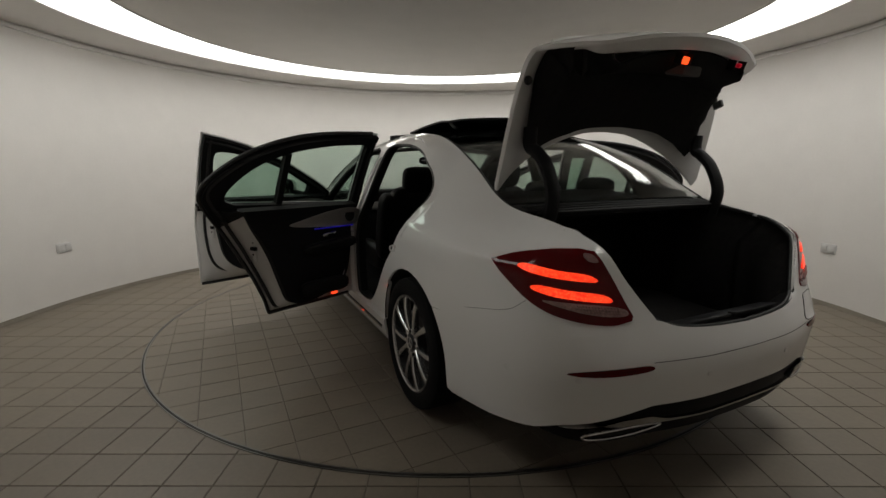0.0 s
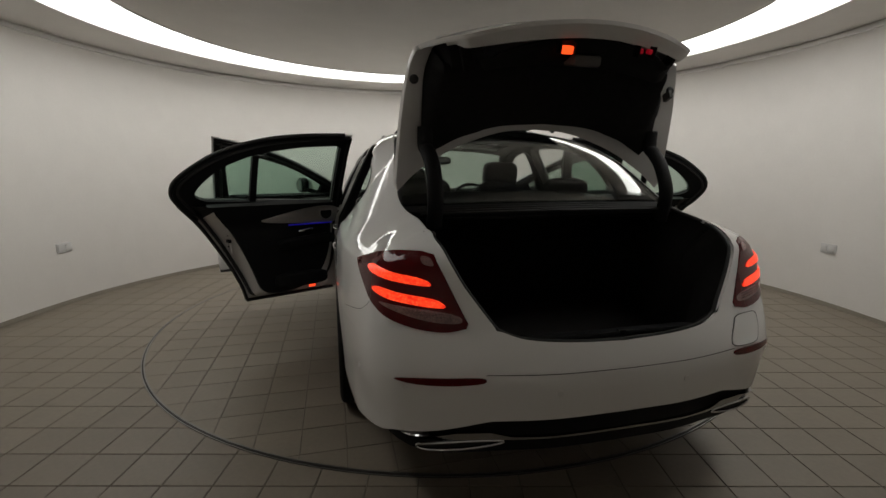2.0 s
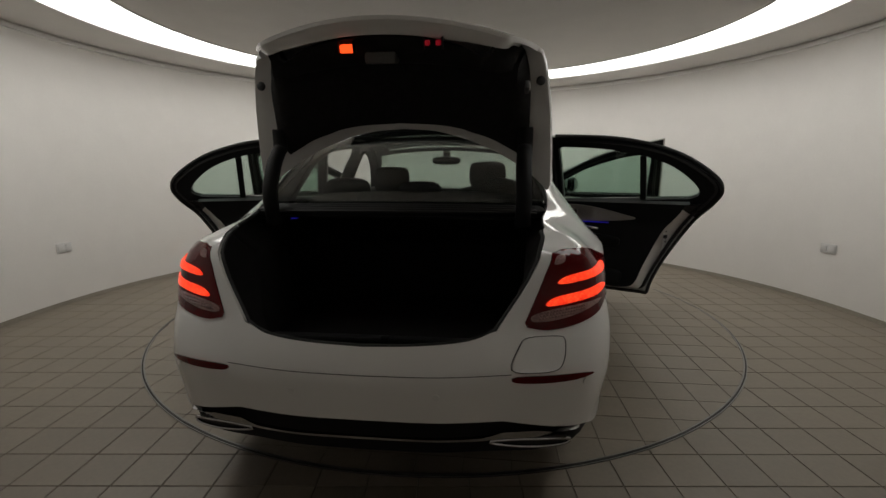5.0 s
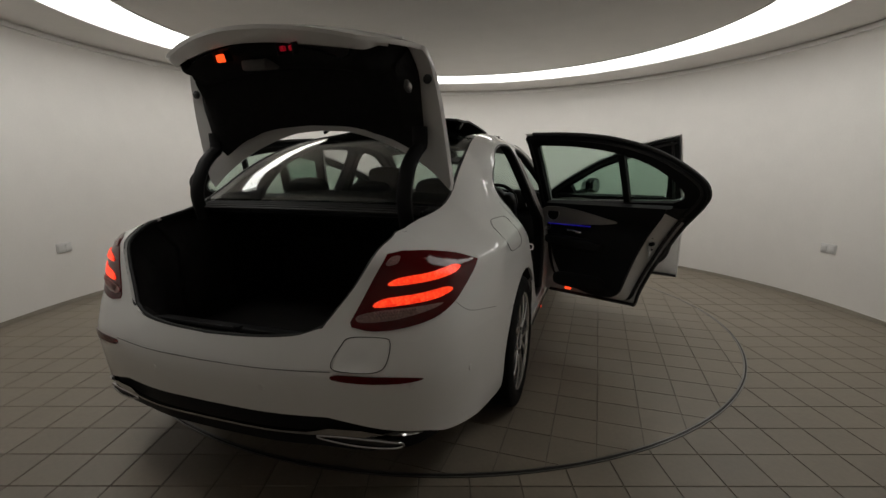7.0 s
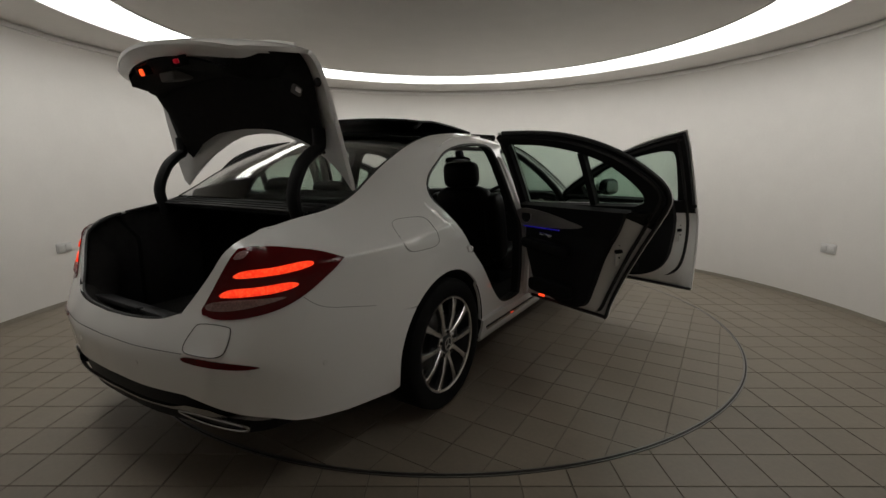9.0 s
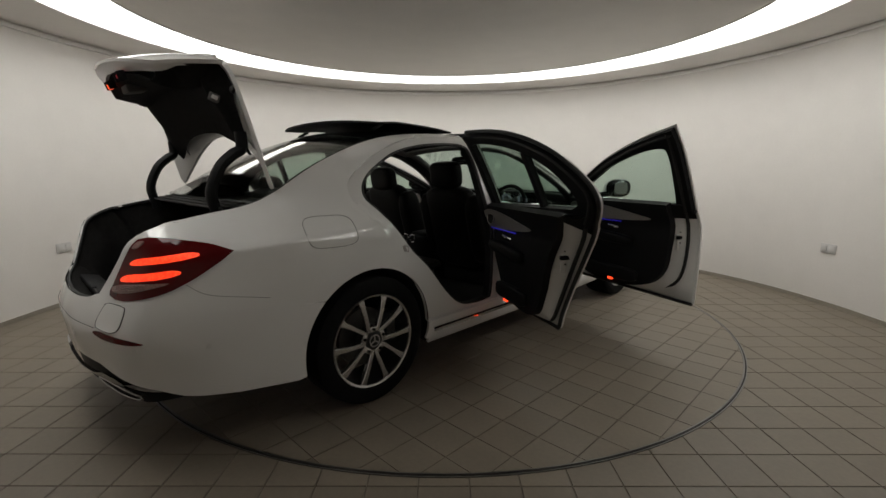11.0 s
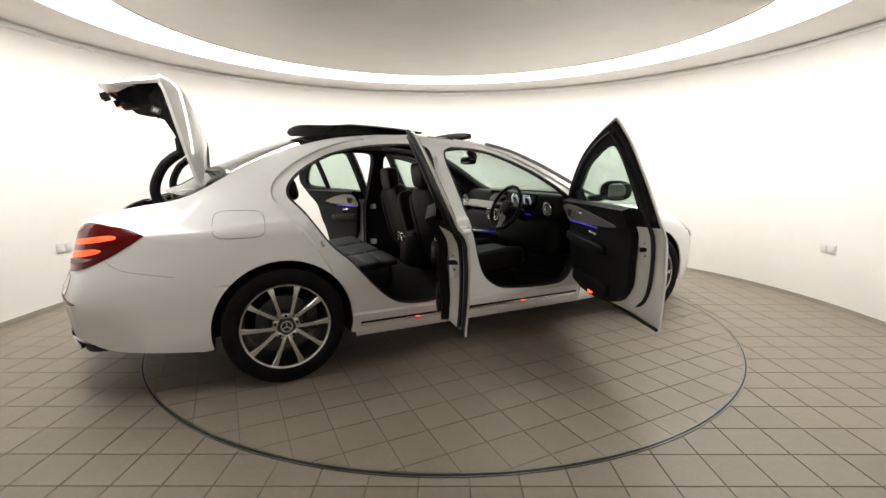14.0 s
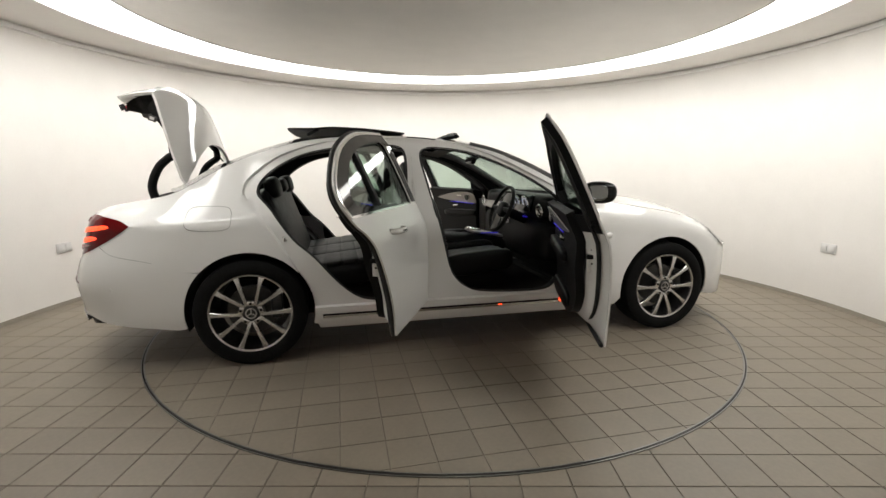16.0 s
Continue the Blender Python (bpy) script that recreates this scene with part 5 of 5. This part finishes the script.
    add("door_lamp", bm_box(lamp, (0.018, 0.044, 0.025), None, 0.005), M_DOORLAMP, ob, "glowing red door lamp")
    yl, zl = (-1.150, 0.763) if rear else (-0.292, 0.778)
    add("latch", bm_box(skin_d(yl, zl, -0.072), (0.06, 0.022, 0.022), None, 0.004), M_BLACK, ob, "black door latch")
    add("latch_plate", bm_box(skin_d(yl + 0.008, zl - 0.03, -0.08), (0.03, 0.012, 0.10), None, 0.003), M_INNERPAINT, ob)
    for dz in (0.035, -0.035):
        bm = bmesh.new()
        bmesh.ops.create_icosphere(bm, subdivisions=1, radius=0.006, matrix=Matrix.Translation(skin_d(yl - 0.002, zl + dz, -0.075)))
        add("latch_screw", bm, M_BLACK, ob)
    if not rear:
        bm = bmesh.new()
        cyl(bm, skin_d(-0.368, 0.952, -0.035), 0.012, 0.05, "Y", 12)
        add("edge_plug", bm, M_BLACK, ob, "black rubber plug in the door edge")
    # outer handle
    ya = (-1.05, -0.86) if rear else (-0.30, -0.10)
    zh = 0.895 if rear else 0.885
    bm = bmesh.new()
    sweep(bm, spline([skin_d(ya[0], zh, -0.004), skin_d(ya[0] + 0.03, zh, 0.030), skin_d((ya[0] + ya[1]) / 2, zh - 0.002, 0.036), skin_d(ya[1] - 0.03, zh - 0.004, 0.030), skin_d(ya[1], zh - 0.006, -0.004)], 5), 0.013, 8, flat=1.2)
    add("outer_handle", bm, M_PAINT, ob, "white door handle with chrome insert")
    bm = bmesh.new()
    sweep(bm, spline([skin_d(ya[0] + 0.025, zh + 0.002, 0.036), skin_d((ya[0] + ya[1]) / 2, zh, 0.048), skin_d(ya[1] - 0.025, zh - 0.002, 0.036)], 5), 0.006, 6)
    add("handle_insert", bm, M_CHROME, ob)
    if not rear:
        bm = bmesh.new()
        pillow(bm, (1.005, 0.425, 1.065), (0.205, 0.105, 0.135), rz(-8), 2.5)
        m = add("wing_mirror", bm, M_PAINT, ob, "white wing mirror", smooth=60)
        bm = bmesh.new()
        pillow(bm, (1.005, 0.400, 1.064), (0.212, 0.085, 0.141), rz(-8), 2.6)
        add("mirror_rim", bm, M_GLOSSBLACK, m, smooth=60)
        bm = bmesh.new()
        pillow(bm, (0.985, 0.3565, 1.064), (0.125, 0.012, 0.100), rz(-8), 3.0)
        add("mirror_glass", bm, M_MIRROR, m, "mirror glass", smooth=60)
        bm = bmesh.new()
        sweep(bm, [(0.84, 0.47, 1.0), (0.90, 0.45, 1.012), (0.96, 0.43, 1.03)], 0.024, 8)
        add("mirror_foot", bm, M_BLACK, m)
    # hinges
    for z in (0.50, 0.85):
        add("door_hinge", bm_box((hinge.x - 0.01, hinge.y - 0.005, z), (0.05, 0.06, 0.05), None, 0.008), M_INNERPAINT, ob)
    return ob


for side in (1, -1):
    for which in ("front", "rear"):
        door(side, which)
# ---- floor and turntable: 20 cm tiles, those of the table laid along the car ----
TILE, GAP = 0.2, 0.0035
tagged(part("floor", bm_box((0, -0.7, -0.056), (7.2, 8.6, 0.092)), M_GROUT), "dark grout bed of the tiled studio floor", "floor", kind="structure")
floor = bpy.data.objects["floor"]


def tile_verts(x, y, top, drop=0.004):
    h, e = TILE / 2 - GAP / 2, 0.0015
    lo = [(x + sx * h, y + sy * h, top - drop) for sx, sy in ((-1, -1), (1, -1), (1, 1), (-1, 1))]
    hi = [(x + sx * (h - e), y + sy * (h - e), top) for sx, sy in ((-1, -1), (1, -1), (1, 1), (-1, 1))]
    return lo + hi


TILE_FACES = [(4, 5, 6, 7), (0, 1, 5, 4), (1, 2, 6, 5), (2, 3, 7, 6), (3, 0, 4, 7)]
tile_mesh = bpy.data.meshes.new("tile")
tile_mesh.from_pydata(tile_verts(0, 0, 0), [], TILE_FACES)
tile_mesh.materials.append(M_TILE)


def joined(name, polys, parent, label):
    verts, faces = [], []
    for v, f in polys:
        faces += [tuple(len(verts) + i for i in q) for q in f]
        verts += v
    me = bpy.data.meshes.new(name)
    me.from_pydata(verts, [], faces)
    me.materials.append(M_TILE)
    ob = new(name, me)
    ob.parent = parent
    return tagged(ob, label, kind="stuff")


def lay_floor():
    whole = []
    for i in range(-18, 19):
        for j in range(-25, 18):
            x, y = i * TILE, j * TILE
            if math.hypot(abs(x) + 0.1, abs(y) + 0.1) < TABLE_R - 0.02 or abs(x) > WALL_R + 0.05:
                continue
            if y > WALL_C and math.hypot(x, y - WALL_C) > WALL_R + 0.12:
                continue
            whole.append((x, y))
    whole.sort(key=lambda p: math.hypot(p[0], p[1] + 3.0))
    for x, y in whole[:300]:
        ob = new("tile", tile_mesh)
        ob.parent, ob.location = floor, (x, y, FLOOR_Z)
    joined("far_tiles", [(tile_verts(x, y, FLOOR_Z), TILE_FACES) for x, y in whole[300:]], floor, "beige square floor tiles")


def clip_round(poly, r):
    """Keeps the part of a tile's outline inside the circle of radius r."""
    out = []
    for a, b in zip(poly, poly[1:] + poly[:1]):
        ina, inb = a.length <= r, b.length <= r
        if ina:
            out.append(a)
        if ina != inb:
            d = b - a
            qa, qb, qc = d.dot(d), 2 * a.dot(d), a.dot(a) - r * r
            s = math.sqrt(max(0, qb * qb - 4 * qa * qc))
            t = [t for t in ((-qb - s) / (2 * qa), (-qb + s) / (2 * qa)) if -1e-9 <= t <= 1 + 1e-9]
            if t:
                out.append(a + d * (t[0] if inb or len(t) == 1 else t[-1]))
    if len(out) < 3:
        return []
    full = []
    for a, b in zip(out, out[1:] + out[:1]):
        full.append(a)
        if abs(a.length - r) < 1e-4 and abs(b.length - r) < 1e-4:
            for k in (1, 2, 3):
                full.append((a.lerp(b, k / 4)).normalized() * r)
    return full


def lay_turntable(table):
    whole, cut = [], []
    for i in range(-12, 13):
        for j in range(-12, 13):
            x, y = i * TILE, j * TILE - 0.01
            far = math.hypot(abs(x) + 0.1, abs(y) + 0.1)
            if far < TABLE_R - 0.03:
                whole.append((x, y))
            else:
                h = TILE / 2 - GAP / 2
                poly = clip_round([Vector((x + a * h, y + b * h)) for a, b in ((-1, -1), (1, -1), (1, 1), (-1, 1))], TABLE_R - 0.014)
                if poly:
                    n = len(poly)
                    verts = [(p.x, p.y, 0.0) for p in poly] + [(p.x, p.y, -0.004) for p in poly]
                    cut.append((verts, [tuple(range(n))] + [(k, k + n, (k + 1) % n + n, (k + 1) % n) for k in range(n)]))
    whole.sort(key=lambda p: -math.hypot(*p))
    for x, y in whole[:300]:
        ob = new("tile", tile_mesh)
        ob.parent, ob.location = table, (x, y, 0)
    joined("inner_tiles", [(tile_verts(x, y, 0), TILE_FACES) for x, y in whole[300:]], table, "beige square tiles of the turntable")
    joined("cut_tiles", cut, table, "beige tiles cut to the turntable's round edge")


def build_turntable():
    table = empty("turntable", "round tiled car turntable flush with the floor, steel rim", "turntable")
    bm = bmesh.new()
    cyl(bm, (0, 0, -0.007), TABLE_R - 0.010, 0.006, seg=160)
    part("bed", bm, M_GROUT, table)
    part("steel_rim", flat_ring(TABLE_R - 0.013, TABLE_R - 0.005, -0.009, 0.011, 0, n=192), M_STEEL, table, "thin worn steel rim")
    part("gap_ring", flat_ring(TABLE_R - 0.005, TABLE_R + 0.003, -0.0075, 0.004, 0, n=192), M_DARKGAP, table, "dark gap round the turntable")
    part("outer_rim", flat_ring(TABLE_R + 0.003, TABLE_R + 0.008, -0.0085, 0.008, 0, n=192), M_STEEL, table, "thin worn steel rim")
    lay_turntable(table)
    return table


lay_floor()
turntable = build_turntable()


def motions():
    """The table and the car on it turn at one even rate."""
    rows = [(float(t), pose(0, 0, 0, 0, 0, -TURN_RATE * (t - TURN_ZERO))) for t in range(17)]
    walk(turntable, rows)
    walk(car, rows)


motions()
